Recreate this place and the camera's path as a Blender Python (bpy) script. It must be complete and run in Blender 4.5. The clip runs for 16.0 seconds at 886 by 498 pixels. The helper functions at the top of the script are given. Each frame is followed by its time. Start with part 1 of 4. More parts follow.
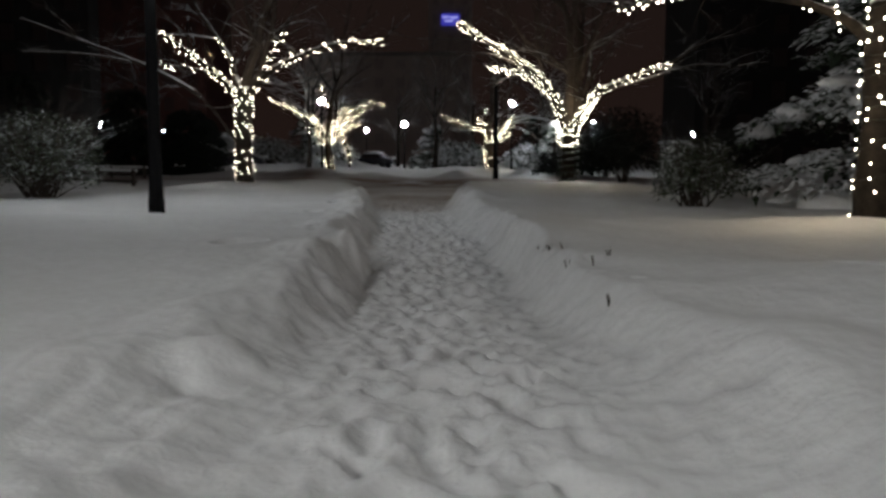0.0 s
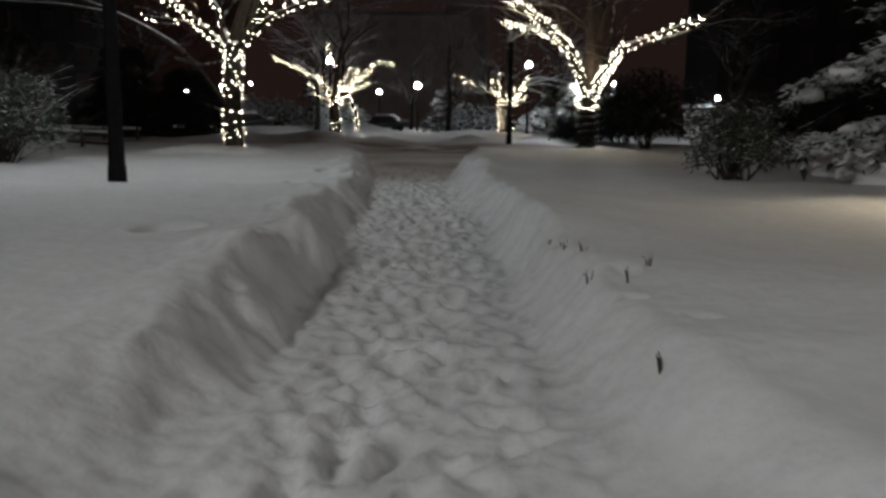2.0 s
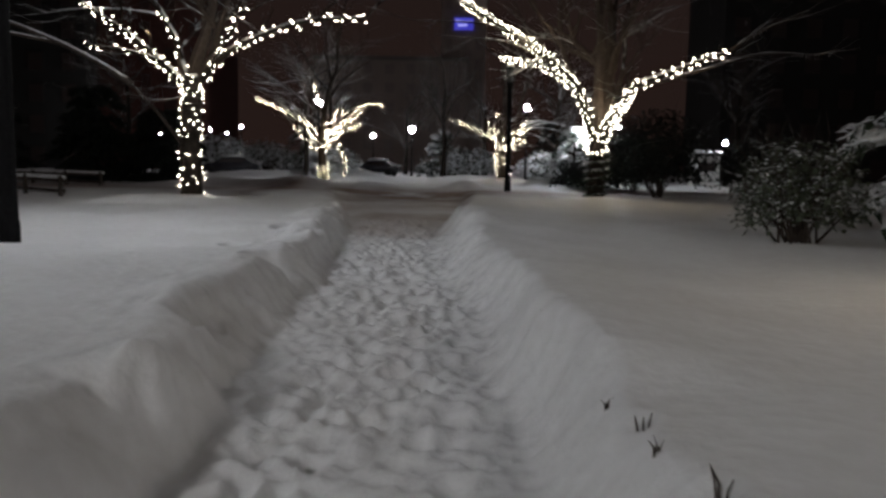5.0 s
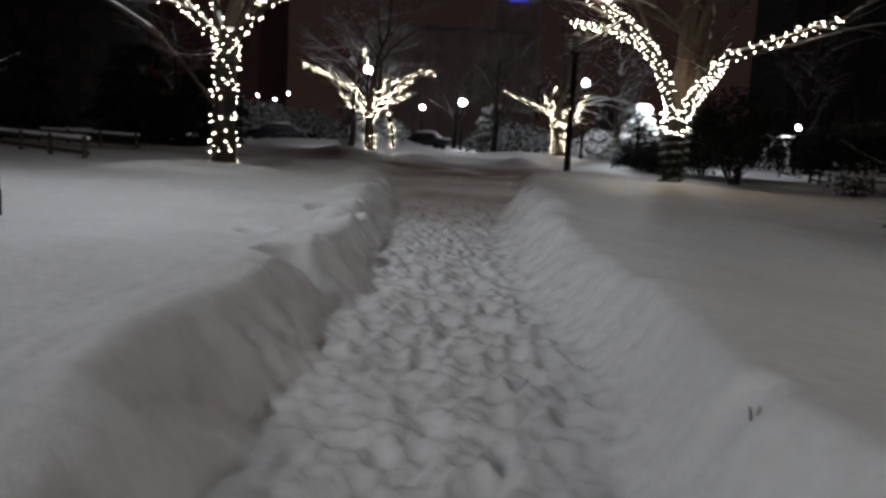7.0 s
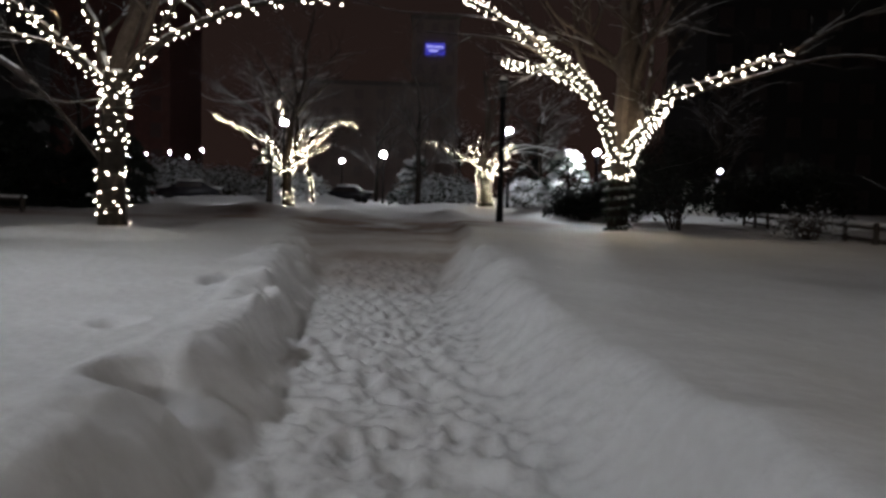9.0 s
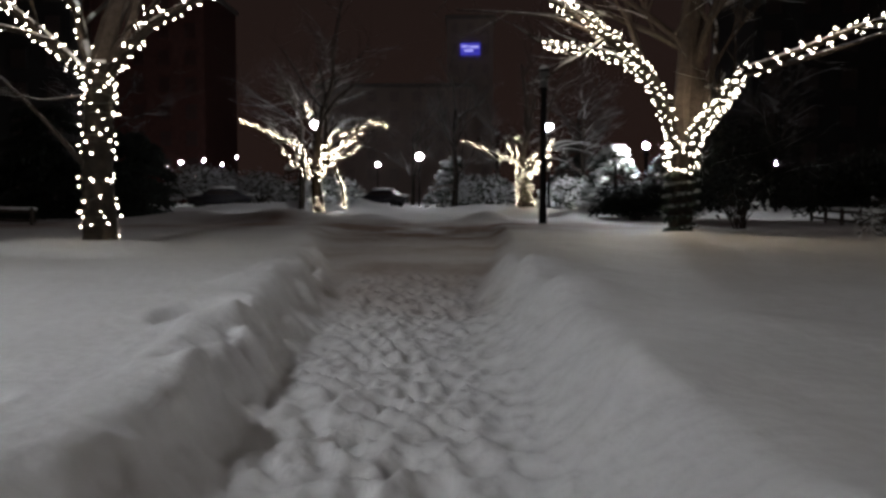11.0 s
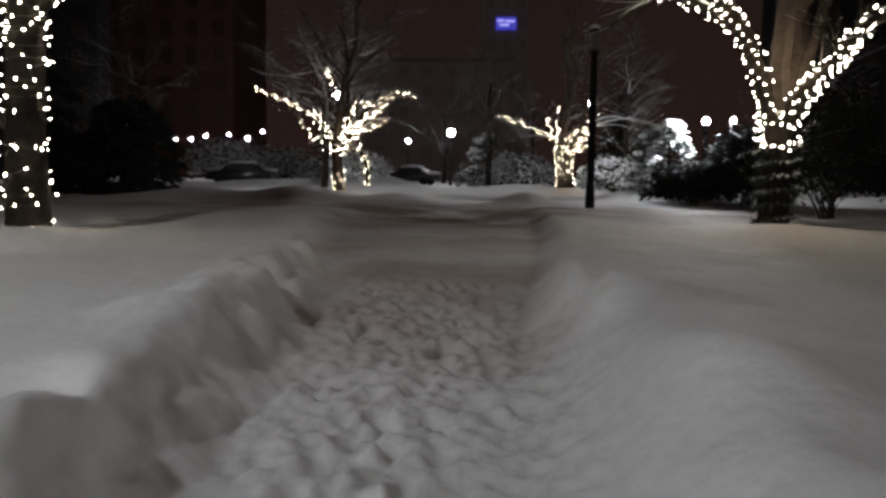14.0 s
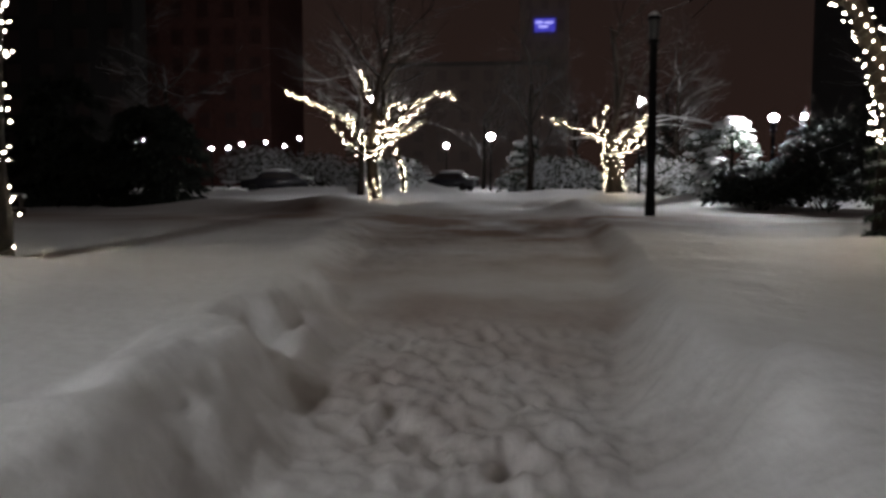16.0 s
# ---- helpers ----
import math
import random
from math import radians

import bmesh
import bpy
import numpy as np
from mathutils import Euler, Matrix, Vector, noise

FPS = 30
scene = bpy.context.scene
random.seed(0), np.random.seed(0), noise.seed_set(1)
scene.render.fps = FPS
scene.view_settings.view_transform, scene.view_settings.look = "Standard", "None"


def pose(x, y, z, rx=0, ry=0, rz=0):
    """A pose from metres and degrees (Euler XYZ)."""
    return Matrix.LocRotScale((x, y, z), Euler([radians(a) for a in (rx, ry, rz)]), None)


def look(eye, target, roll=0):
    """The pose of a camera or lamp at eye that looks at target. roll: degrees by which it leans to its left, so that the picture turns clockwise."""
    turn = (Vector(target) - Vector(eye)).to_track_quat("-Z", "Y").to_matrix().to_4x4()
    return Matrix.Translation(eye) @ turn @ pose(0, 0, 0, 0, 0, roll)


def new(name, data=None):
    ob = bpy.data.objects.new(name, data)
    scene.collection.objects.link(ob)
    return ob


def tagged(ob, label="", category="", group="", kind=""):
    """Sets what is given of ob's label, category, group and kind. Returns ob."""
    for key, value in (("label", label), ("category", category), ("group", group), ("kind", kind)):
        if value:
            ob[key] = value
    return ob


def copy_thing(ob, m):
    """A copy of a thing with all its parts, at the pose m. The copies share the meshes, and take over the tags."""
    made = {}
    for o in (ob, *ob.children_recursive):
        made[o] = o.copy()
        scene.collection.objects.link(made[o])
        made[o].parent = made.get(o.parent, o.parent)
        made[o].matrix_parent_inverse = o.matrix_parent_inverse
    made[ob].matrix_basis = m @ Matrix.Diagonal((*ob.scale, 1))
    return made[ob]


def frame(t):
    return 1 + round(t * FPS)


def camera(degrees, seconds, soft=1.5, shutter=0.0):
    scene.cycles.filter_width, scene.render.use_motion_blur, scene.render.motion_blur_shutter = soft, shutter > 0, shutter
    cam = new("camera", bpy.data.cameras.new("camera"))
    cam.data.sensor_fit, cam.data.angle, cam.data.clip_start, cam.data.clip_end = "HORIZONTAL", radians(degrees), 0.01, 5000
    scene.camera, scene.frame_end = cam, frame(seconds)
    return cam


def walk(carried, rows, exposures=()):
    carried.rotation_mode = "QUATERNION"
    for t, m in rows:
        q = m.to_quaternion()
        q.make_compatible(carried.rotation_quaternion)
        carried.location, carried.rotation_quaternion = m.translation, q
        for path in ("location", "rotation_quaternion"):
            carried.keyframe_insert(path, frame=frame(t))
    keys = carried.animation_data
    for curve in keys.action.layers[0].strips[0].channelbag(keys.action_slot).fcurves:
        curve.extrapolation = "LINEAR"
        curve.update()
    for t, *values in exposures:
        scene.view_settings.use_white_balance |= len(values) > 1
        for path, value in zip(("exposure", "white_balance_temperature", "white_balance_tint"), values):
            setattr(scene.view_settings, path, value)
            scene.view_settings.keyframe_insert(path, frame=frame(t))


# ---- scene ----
cam = camera(57.21, 16.0, soft=3.0, shutter=0.5)
PATH = [
    (0, look((0.288, -1.447, 1.276), (0.215, 8.493, 0.184), 0.32)),
    (0.5, look((0.456, -1.105, 1.223), (0.256, 8.839, 0.190), 0.58)),
    (1, look((0.461, -0.582, 1.253), (0.559, 9.380, 0.384), 0.41)),
    (1.5, look((0.461, -0.018, 1.284), (0.521, 9.911, 0.096), 1.48)),
    (2, look((0.532, 0.525, 1.297), (0.277, 10.402, -0.242), 0.80)),
    (2.5, look((0.540, 1.014, 1.283), (0.791, 10.951, 0.194), 0.02)),
    (3, look((0.643, 1.473, 1.292), (0.713, 11.442, 0.500), 0.52)),
    (3.5, look((0.641, 2.045, 1.280), (0.636, 12.012, 0.468), 0.25)),
    (4, look((0.634, 2.547, 1.327), (0.492, 12.508, 0.464), 0.47)),
    (6.5, look((0.414, 5.277, 1.285), (-0.057, 15.186, 0.025), 2.71)),
    (7, look((0.244, 5.783, 1.299), (-0.485, 15.668, -0.031), 3.17)),
    (7.5, look((0.036, 6.332, 1.293), (-0.219, 16.279, 0.297), 2.55)),
    (8, look((0.019, 6.834, 1.379), (-0.383, 16.759, 0.229), 2.44)),
    (8.5, look((-0.021, 7.484, 1.279), (0.089, 17.472, 0.812), 2.03)),
    (9, look((-0.024, 7.868, 1.266), (0.155, 17.845, 0.611), 1.50)),
    (11.5, look((0.056, 10.682, 1.235), (-0.389, 20.652, 0.602), 0.40)),
    (12, look((0.048, 11.243, 1.262), (-0.446, 21.185, 0.308), 1.17)),
    (12.5, look((-0.007, 11.806, 1.265), (-0.775, 21.739, 0.402), -0.24)),
    (13, look((0.031, 12.309, 1.273), (-0.993, 22.221, 0.435), -0.39)),
    (13.5, look((-0.058, 12.840, 1.301), (-0.791, 22.753, 0.211), 0.75)),
    (14, look((-0.057, 13.271, 1.245), (-0.748, 23.206, 0.343), 0.91)),
    (14.5, look((-0.079, 13.803, 1.252), (-0.834, 23.731, 0.324), 0.81)),
    (15, look((-0.176, 14.284, 1.287), (-1.096, 24.222, 0.657), 1.58)),
    (15.5, look((-0.207, 14.789, 1.275), (-1.577, 24.639, 0.221), 0.69)),
    (16, look((-0.318, 15.344, 1.287), (-1.490, 25.239, 0.442), 0.08)),
]
walk(cam, PATH, [(0.0, 0.4, 6450, 7), (2.0, 0.48, 6450, 7), (4.0, 0.70, 6450, 10), (7.5, 0.76, 6350, 10), (11.5, 0.64, 6550, 11), (14.0, 0.76, 6600, 11), (16.0, 0.86, 6650, 11)])

# ---- night sky and exposure ----
world = bpy.data.worlds.new("night_sky")
scene.world = world
world.use_nodes = True
wn = world.node_tree
wbg = wn.nodes["Background"]
wgeo = wn.nodes.new("ShaderNodeTexCoord")
wsep = wn.nodes.new("ShaderNodeSeparateXYZ")
wramp = wn.nodes.new("ShaderNodeValToRGB")
wn.links.new(wgeo.outputs["Generated"], wsep.inputs[0])
wn.links.new(wsep.outputs["Z"], wramp.inputs[0])
wramp.color_ramp.elements[0].position, wramp.color_ramp.elements[0].color = 0.0, (0.0105, 0.0060, 0.0050, 1)
wramp.color_ramp.elements[1].position, wramp.color_ramp.elements[1].color = 0.6, (0.0066, 0.0047, 0.0043, 1)
wn.links.new(wramp.outputs[0], wbg.inputs["Color"])
wbg.inputs["Strength"].default_value = 1.0

GLOBE_NEAR, GLOBE_BACK, GLOBE_FAR, GLOBE_FLOOD = 168.0, 500.0, 205.0, 2100.0
BULB_GLOW = 19.0
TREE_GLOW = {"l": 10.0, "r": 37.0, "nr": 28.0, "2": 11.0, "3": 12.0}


# ---- materials ----
def node_mat(name):
    m = bpy.data.materials.new(name)
    m.use_nodes = True
    return m, m.node_tree.nodes, m.node_tree.links, m.node_tree.nodes["Principled BSDF"]


def textured(name, dark, light, scale, rough=0.8, bump=0.3, fine=40.0, detail=6.0, metal=0.0, dist=0.02):
    m, n, l, p = node_mat(name)
    tc = n.new("ShaderNodeTexCoord")
    a = n.new("ShaderNodeTexNoise")
    a.inputs["Scale"].default_value, a.inputs["Detail"].default_value = scale, detail
    b = n.new("ShaderNodeTexNoise")
    b.inputs["Scale"].default_value, b.inputs["Detail"].default_value = fine, 4.0
    l.new(tc.outputs["Object"], a.inputs["Vector"])
    l.new(tc.outputs["Object"], b.inputs["Vector"])
    mix = n.new("ShaderNodeMath")
    mix.operation = "MULTIPLY_ADD"
    mix.inputs[1].default_value = 0.4
    l.new(b.outputs["Fac"], mix.inputs[0])
    half = n.new("ShaderNodeMath")
    half.operation = "MULTIPLY"
    half.inputs[1].default_value = 0.6
    l.new(a.outputs["Fac"], half.inputs[0])
    l.new(half.outputs[0], mix.inputs[2])
    ramp = n.new("ShaderNodeValToRGB")
    ramp.color_ramp.elements[0].position, ramp.color_ramp.elements[0].color = 0.3, (*dark, 1)
    ramp.color_ramp.elements[1].position, ramp.color_ramp.elements[1].color = 0.7, (*light, 1)
    l.new(mix.outputs[0], ramp.inputs[0])
    l.new(ramp.outputs[0], p.inputs["Base Color"])
    p.inputs["Roughness"].default_value, p.inputs["Metallic"].default_value = rough, metal
    bp = n.new("ShaderNodeBump")
    bp.inputs["Strength"].default_value, bp.inputs["Distance"].default_value = bump, dist
    l.new(mix.outputs[0], bp.inputs["Height"])
    l.new(bp.outputs[0], p.inputs["Normal"])
    return m


def snowed(name, dark, light, scale, cover=0.45, ragged=0.5, nscale=6.0, snow=(0.78, 0.80, 0.84)):
    """A surface with snow lying on whatever faces up."""
    m = textured(name, dark, light, scale)
    n, l = m.node_tree.nodes, m.node_tree.links
    p = n["Principled BSDF"]
    old = p.inputs["Base Color"].links[0].from_socket
    g = n.new("ShaderNodeNewGeometry")
    s = n.new("ShaderNodeSeparateXYZ")
    l.new(g.outputs["Normal"], s.inputs[0])
    nz = n.new("ShaderNodeTexNoise")
    nz.inputs["Scale"].default_value, nz.inputs["Detail"].default_value = nscale, 5.0
    l.new(g.outputs["Position"], nz.inputs["Vector"])
    add = n.new("ShaderNodeMath")
    add.operation = "MULTIPLY_ADD"
    add.inputs[1].default_value = ragged
    l.new(nz.outputs["Fac"], add.inputs[0])
    l.new(s.outputs["Z"], add.inputs[2])
    r = n.new("ShaderNodeMapRange")
    r.inputs["From Min"].default_value = cover + ragged * 0.5 - 0.08
    r.inputs["From Max"].default_value = cover + ragged * 0.5 + 0.08
    l.new(add.outputs[0], r.inputs["Value"])
    mx = n.new("ShaderNodeMix")
    mx.data_type = "RGBA"
    l.new(r.outputs["Result"], mx.inputs["Factor"])
    l.new(old, mx.inputs[6])
    mx.inputs[7].default_value = (*snow, 1)
    l.new(mx.outputs[2], p.inputs["Base Color"])
    return m


def glow(name, color, strength, sampled=True):
    m, n, l, p = node_mat(name)
    p.inputs["Base Color"].default_value = (0.8, 0.8, 0.8, 1)
    p.inputs["Emission Color"].default_value = (*color, 1)
    p.inputs["Emission Strength"].default_value = strength
    if not sampled:
        m.cycles.emission_sampling = "NONE"
    return m


def snow_material():
    m, n, l, p = node_mat("snow")
    g = n.new("ShaderNodeNewGeometry")
    big = n.new("ShaderNodeTexNoise")
    big.inputs["Scale"].default_value, big.inputs["Detail"].default_value = 0.7, 4.0
    mid = n.new("ShaderNodeTexNoise")
    mid.inputs["Scale"].default_value, mid.inputs["Detail"].default_value = 9.0, 6.0
    fine = n.new("ShaderNodeTexNoise")
    fine.inputs["Scale"].default_value, fine.inputs["Detail"].default_value = 70.0, 3.0
    for k in (big, mid, fine):
        l.new(g.outputs["Position"], k.inputs["Vector"])
    ramp = n.new("ShaderNodeValToRGB")
    ramp.color_ramp.elements[0].position, ramp.color_ramp.elements[0].color = 0.25, (0.70, 0.70, 0.71, 1)
    ramp.color_ramp.elements[1].position, ramp.color_ramp.elements[1].color = 0.7, (0.84, 0.85, 0.87, 1)
    mm = n.new("ShaderNodeMath")
    mm.operation = "MULTIPLY_ADD"
    mm.inputs[1].default_value = 0.5
    l.new(mid.outputs["Fac"], mm.inputs[0])
    hb = n.new("ShaderNodeMath")
    hb.operation = "MULTIPLY"
    hb.inputs[1].default_value = 0.5
    l.new(big.outputs["Fac"], hb.inputs[0])
    l.new(hb.outputs[0], mm.inputs[2])
    l.new(mm.outputs[0], ramp.inputs[0])
    # brown mix: dirty snow, plus dimness painted into the far ground
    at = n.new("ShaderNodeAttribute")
    at.attribute_name = "dirt_and_shade"
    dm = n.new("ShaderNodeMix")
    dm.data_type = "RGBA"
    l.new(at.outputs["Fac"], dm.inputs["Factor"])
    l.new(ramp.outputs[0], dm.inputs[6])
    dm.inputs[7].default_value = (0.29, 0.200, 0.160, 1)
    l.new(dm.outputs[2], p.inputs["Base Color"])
    b1 = n.new("ShaderNodeBump")
    b1.inputs["Strength"].default_value, b1.inputs["Distance"].default_value = 0.5, 0.035
    l.new(mid.outputs["Fac"], b1.inputs["Height"])
    b2 = n.new("ShaderNodeBump")
    b2.inputs["Strength"].default_value, b2.inputs["Distance"].default_value = 0.25, 0.006
    l.new(fine.outputs["Fac"], b2.inputs["Height"])
    l.new(b1.outputs[0], b2.inputs["Normal"])
    l.new(b2.outputs[0], p.inputs["Normal"])
    p.inputs["Roughness"].default_value = 0.75
    p.inputs["Specular IOR Level"].default_value = 0.25
    return m


SNOW = snow_material()
BARK = snowed("snowy_bark", (0.010, 0.008, 0.007), (0.034, 0.027, 0.021), 9.0, cover=0.6, ragged=0.5, nscale=9.0)
TWIG = snowed("snowy_twig", (0.025, 0.02, 0.017), (0.07, 0.056, 0.048), 9.0, cover=0.6, ragged=0.6, nscale=5.0)
for _bark in (BARK, TWIG):
    _bark.node_tree.nodes["Principled BSDF"].inputs["Specular IOR Level"].default_value = 0.12
NEEDLE = snowed("snowy_needles", (0.012, 0.022, 0.014), (0.035, 0.055, 0.03), 5.0, cover=0.85, ragged=0.9, nscale=1.6)
# near-black needles: the darkness of unlit evergreens is put into the colour
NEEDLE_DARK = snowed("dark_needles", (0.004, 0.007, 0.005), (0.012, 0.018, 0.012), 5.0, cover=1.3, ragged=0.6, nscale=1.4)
LADEN = snowed("snow_laden_needles", (0.012, 0.022, 0.014), (0.035, 0.055, 0.03), 5.0, cover=0.72, ragged=0.9, nscale=1.6)
RIME = snowed("rimed_twig", (0.03, 0.025, 0.022), (0.08, 0.066, 0.058), 9.0, cover=0.55, ragged=0.6, nscale=3.0)
FROST_FAR = snowed("snow_covered_leaves", (0.03, 0.04, 0.025), (0.08, 0.095, 0.065), 8.0, cover=0.35, ragged=1.0, nscale=2.0)
SNOWY_LIMB = snowed("snow_covered_limb", (0.03, 0.025, 0.022), (0.08, 0.066, 0.058), 9.0, cover=-0.1, ragged=0.5, nscale=4.0)
FROST = snowed("frosted_leaves", (0.025, 0.035, 0.02), (0.07, 0.085, 0.055), 8.0, cover=0.9, ragged=1.0, nscale=4.0)
IRON = textured("black_painted_iron", (0.006, 0.006, 0.007), (0.013, 0.013, 0.014), 20.0, rough=0.85, bump=0.1)
IRON.node_tree.nodes["Principled BSDF"].inputs["Specular IOR Level"].default_value = 0.12
WOOD = snowed("dark_wet_wood", (0.02, 0.015, 0.012), (0.06, 0.045, 0.035), 6.0, cover=0.6, ragged=0.2)
BRICK = textured("dark_red_brick", (0.06, 0.022, 0.018), (0.11, 0.042, 0.034), 1.5, bump=0.4)
STONE = textured("grey_stone", (0.16, 0.15, 0.14), (0.28, 0.27, 0.25), 2.0, bump=0.3)
# night haze is put into the pale colour of far walls and panes
HAZED_PANE = textured("haze_paled_glass", (0.32, 0.26, 0.235), (0.40, 0.33, 0.30), 0.5, rough=0.4, bump=0.02)
HAZED_WALL = textured("haze_paled_concrete", (0.40, 0.33, 0.30), (0.52, 0.43, 0.39), 0.3, bump=0.2)
# near-black base: the night's darkness is put into the wall colour
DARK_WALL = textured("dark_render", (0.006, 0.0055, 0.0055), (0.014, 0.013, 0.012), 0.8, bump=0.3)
BRICK_PANE = textured("unlit_window", (0.040, 0.018, 0.016), (0.065, 0.028, 0.024), 0.5, rough=0.4, bump=0.02)
PANE, _n, _l, _p = node_mat("unlit_glass")
_p.inputs["Base Color"].default_value = (0.030, 0.022, 0.021, 1)
_p.inputs["Roughness"].default_value = 0.3
PAINT = textured("white_weathered_paint", (0.62, 0.62, 0.60), (0.80, 0.80, 0.78), 3.0, rough=0.5, bump=0.1)
CAR_PAINT = textured("dark_car_paint", (0.03, 0.03, 0.035), (0.05, 0.05, 0.06), 3.0, rough=0.25, bump=0.02)
RUBBER = textured("tyre_rubber", (0.012, 0.012, 0.012), (0.025, 0.025, 0.025), 10.0, rough=0.9)
WIRE = textured("green_cable", (0.01, 0.016, 0.01), (0.02, 0.03, 0.02), 20.0, rough=0.6)
BULB = glow("warm_white_bulb", (1.0, 0.88, 0.66), BULB_GLOW, False)
BULB_FAR = glow("far_white_bulb", (1.0, 0.86, 0.60), 30.0, False)
GLOBE = glow("lamp_globe_cool", (0.96, 0.985, 1.0), GLOBE_NEAR)
# globes of the two unseen posts added behind the start of the walk
GLOBE_ADDED_LEFT = glow("added_globe_left", (1.0, 0.98, 0.95), GLOBE_BACK)
GLOBE_ADDED_RIGHT = glow("added_globe_right", (1.0, 0.98, 0.95), 180.0)
GLOBE2 = glow("lamp_globe_far", (0.97, 0.98, 1.0), GLOBE_FAR)
GLOBE3 = glow("lamp_globe_flood", (0.95, 0.99, 1.0), GLOBE_FLOOD)
GLOBE_OFF = textured("unlit_frosted_glass", (0.05, 0.05, 0.05), (0.09, 0.09, 0.09), 5.0, rough=0.4, bump=0.05)
SIGN_BLUE = glow("blue_sign_face", (0.05, 0.05, 0.9), 0.25)
SIGN_WHITE = glow("pale_sign_bars", (0.4, 0.4, 1.0), 0.6)


# ---- mesh helpers ----
def mesh_from(name, bm, material, smooth=False):
    me = bpy.data.meshes.new(name)
    bm.to_mesh(me)
    bm.free()
    for mat in (material if isinstance(material, (list, tuple)) else [material]):
        me.materials.append(mat)
    if smooth:
        for poly in me.polygons:
            poly.use_smooth = True
    return me


def part(name, bm, material, parent, label="", smooth=False):
    ob = new(name, mesh_from(name, bm, material, smooth))
    ob.parent = parent
    if label:
        ob["label"] = label
    return ob


def thing(name, place, label, category, group="", kind="", turn=0.0):
    ob = new(name)
    ob.empty_display_size = 0.2
    ob.matrix_basis = pose(*place, 0, 0, turn)
    return tagged(ob, label, category, group, kind)


def box(bm, x0, x1, y0, y1, z0, z1, bevel=0.0):
    r = bmesh.ops.create_cube(bm, size=1.0)
    vs = r["verts"]
    bmesh.ops.scale(bm, vec=(x1 - x0, y1 - y0, z1 - z0), verts=vs)
    bmesh.ops.translate(bm, vec=((x0 + x1) / 2, (y0 + y1) / 2, (z0 + z1) / 2), verts=vs)
    if bevel:
        es = list({e for v in vs for e in v.link_edges})
        bmesh.ops.bevel(bm, geom=es, offset=bevel, segments=2, affect="EDGES")
    return bm


def tube(bm, pts, r0, r1, sides=8, wobble=0.0, rng=random):
    """A tapered tube through points, closed at both ends."""
    pts = [Vector(p) for p in pts]
    rings, n = [], len(pts)
    for i, p in enumerate(pts):
        d = (pts[min(i + 1, n - 1)] - pts[max(i - 1, 0)]).normalized()
        a = d.cross(Vector((0, 0, 1)) if abs(d.z) < 0.9 else Vector((1, 0, 0))).normalized()
        b = d.cross(a)
        r = r0 + (r1 - r0) * i / max(1, n - 1)
        ring = []
        for k in range(sides):
            f = 2 * math.pi * k / sides
            rr = r * (1 + wobble * rng.uniform(-1, 1))
            ring.append(bm.verts.new(p + (a * math.cos(f) + b * math.sin(f)) * rr))
        rings.append(ring)
    for q0, q1 in zip(rings, rings[1:]):
        for k in range(sides):
            bm.faces.new((q0[k], q0[(k + 1) % sides], q1[(k + 1) % sides], q1[k]))
    bm.faces.new(rings[0][::-1])
    bm.faces.new(rings[-1])
    return bm


def lathe(bm, profile, sides=14, at=(0, 0, 0)):
    """A turned solid from (radius, height) pairs."""
    rings = [[bm.verts.new((at[0] + r * math.cos(2 * math.pi * k / sides), at[1] + r * math.sin(2 * math.pi * k / sides), at[2] + z)) for k in range(sides)] for r, z in profile]
    for q0, q1 in zip(rings, rings[1:]):
        for k in range(sides):
            bm.faces.new((q0[k], q0[(k + 1) % sides], q1[(k + 1) % sides], q1[k]))
    bm.faces.new(rings[0][::-1])
    bm.faces.new(rings[-1])
    return bm


def spray(bm, p, d, length, width, rng):
    """One flat drooping spray of needles or a leaf pair."""
    d = d.normalized()
    s = d.cross(Vector((0, 0, 1)))
    s = (s.normalized() if s.length > 0.05 else Vector((1, 0, 0))) * width
    tip = p + d * length + Vector((0, 0, -length * 0.25))
    mid = p + d * length * 0.5
    up = Vector((0, 0, width * 0.25))
    v = [bm.verts.new(q) for q in (p, mid + s - up, tip, mid - s - up, mid + up)]
    for a, b in ((0, 1), (1, 2), (2, 3), (3, 0)):
        bm.faces.new((v[a], v[b], v[4]))


def smooth_line(pts, step=0.25):
    """Points along a Catmull-Rom curve through a few given ones."""
    p = [Vector(q) for q in pts]
    p = [p[0] * 2 - p[1]] + p + [p[-1] * 2 - p[-2]]
    out = []
    for i in range(1, len(p) - 2):
        n = max(2, int((p[i + 1] - p[i]).length / step))
        for k in range(n):
            t = k / n
            out.append(0.5 * (2 * p[i] + (p[i + 1] - p[i - 1]) * t + (2 * p[i - 1] - 5 * p[i] + 4 * p[i + 1] - p[i + 2]) * t * t + (3 * p[i] - p[i - 1] - 3 * p[i + 1] + p[i + 2]) * t ** 3))
    out.append(p[-2])
    return out


# ---- ground ----
_rs = np.random.RandomState(7)
_grid = _rs.rand(256, 256)


def vnoise(x, y):
    xi, yi = np.floor(x).astype(int), np.floor(y).astype(int)
    fx, fy = x - xi, y - yi
    fx, fy = fx * fx * (3 - 2 * fx), fy * fy * (3 - 2 * fy)
    a, b = _grid[xi % 256, yi % 256], _grid[(xi + 1) % 256, yi % 256]
    c, d = _grid[xi % 256, (yi + 1) % 256], _grid[(xi + 1) % 256, (yi + 1) % 256]
    return (a * (1 - fx) + b * fx) * (1 - fy) + (c * (1 - fx) + d * fx) * fy * 1.0


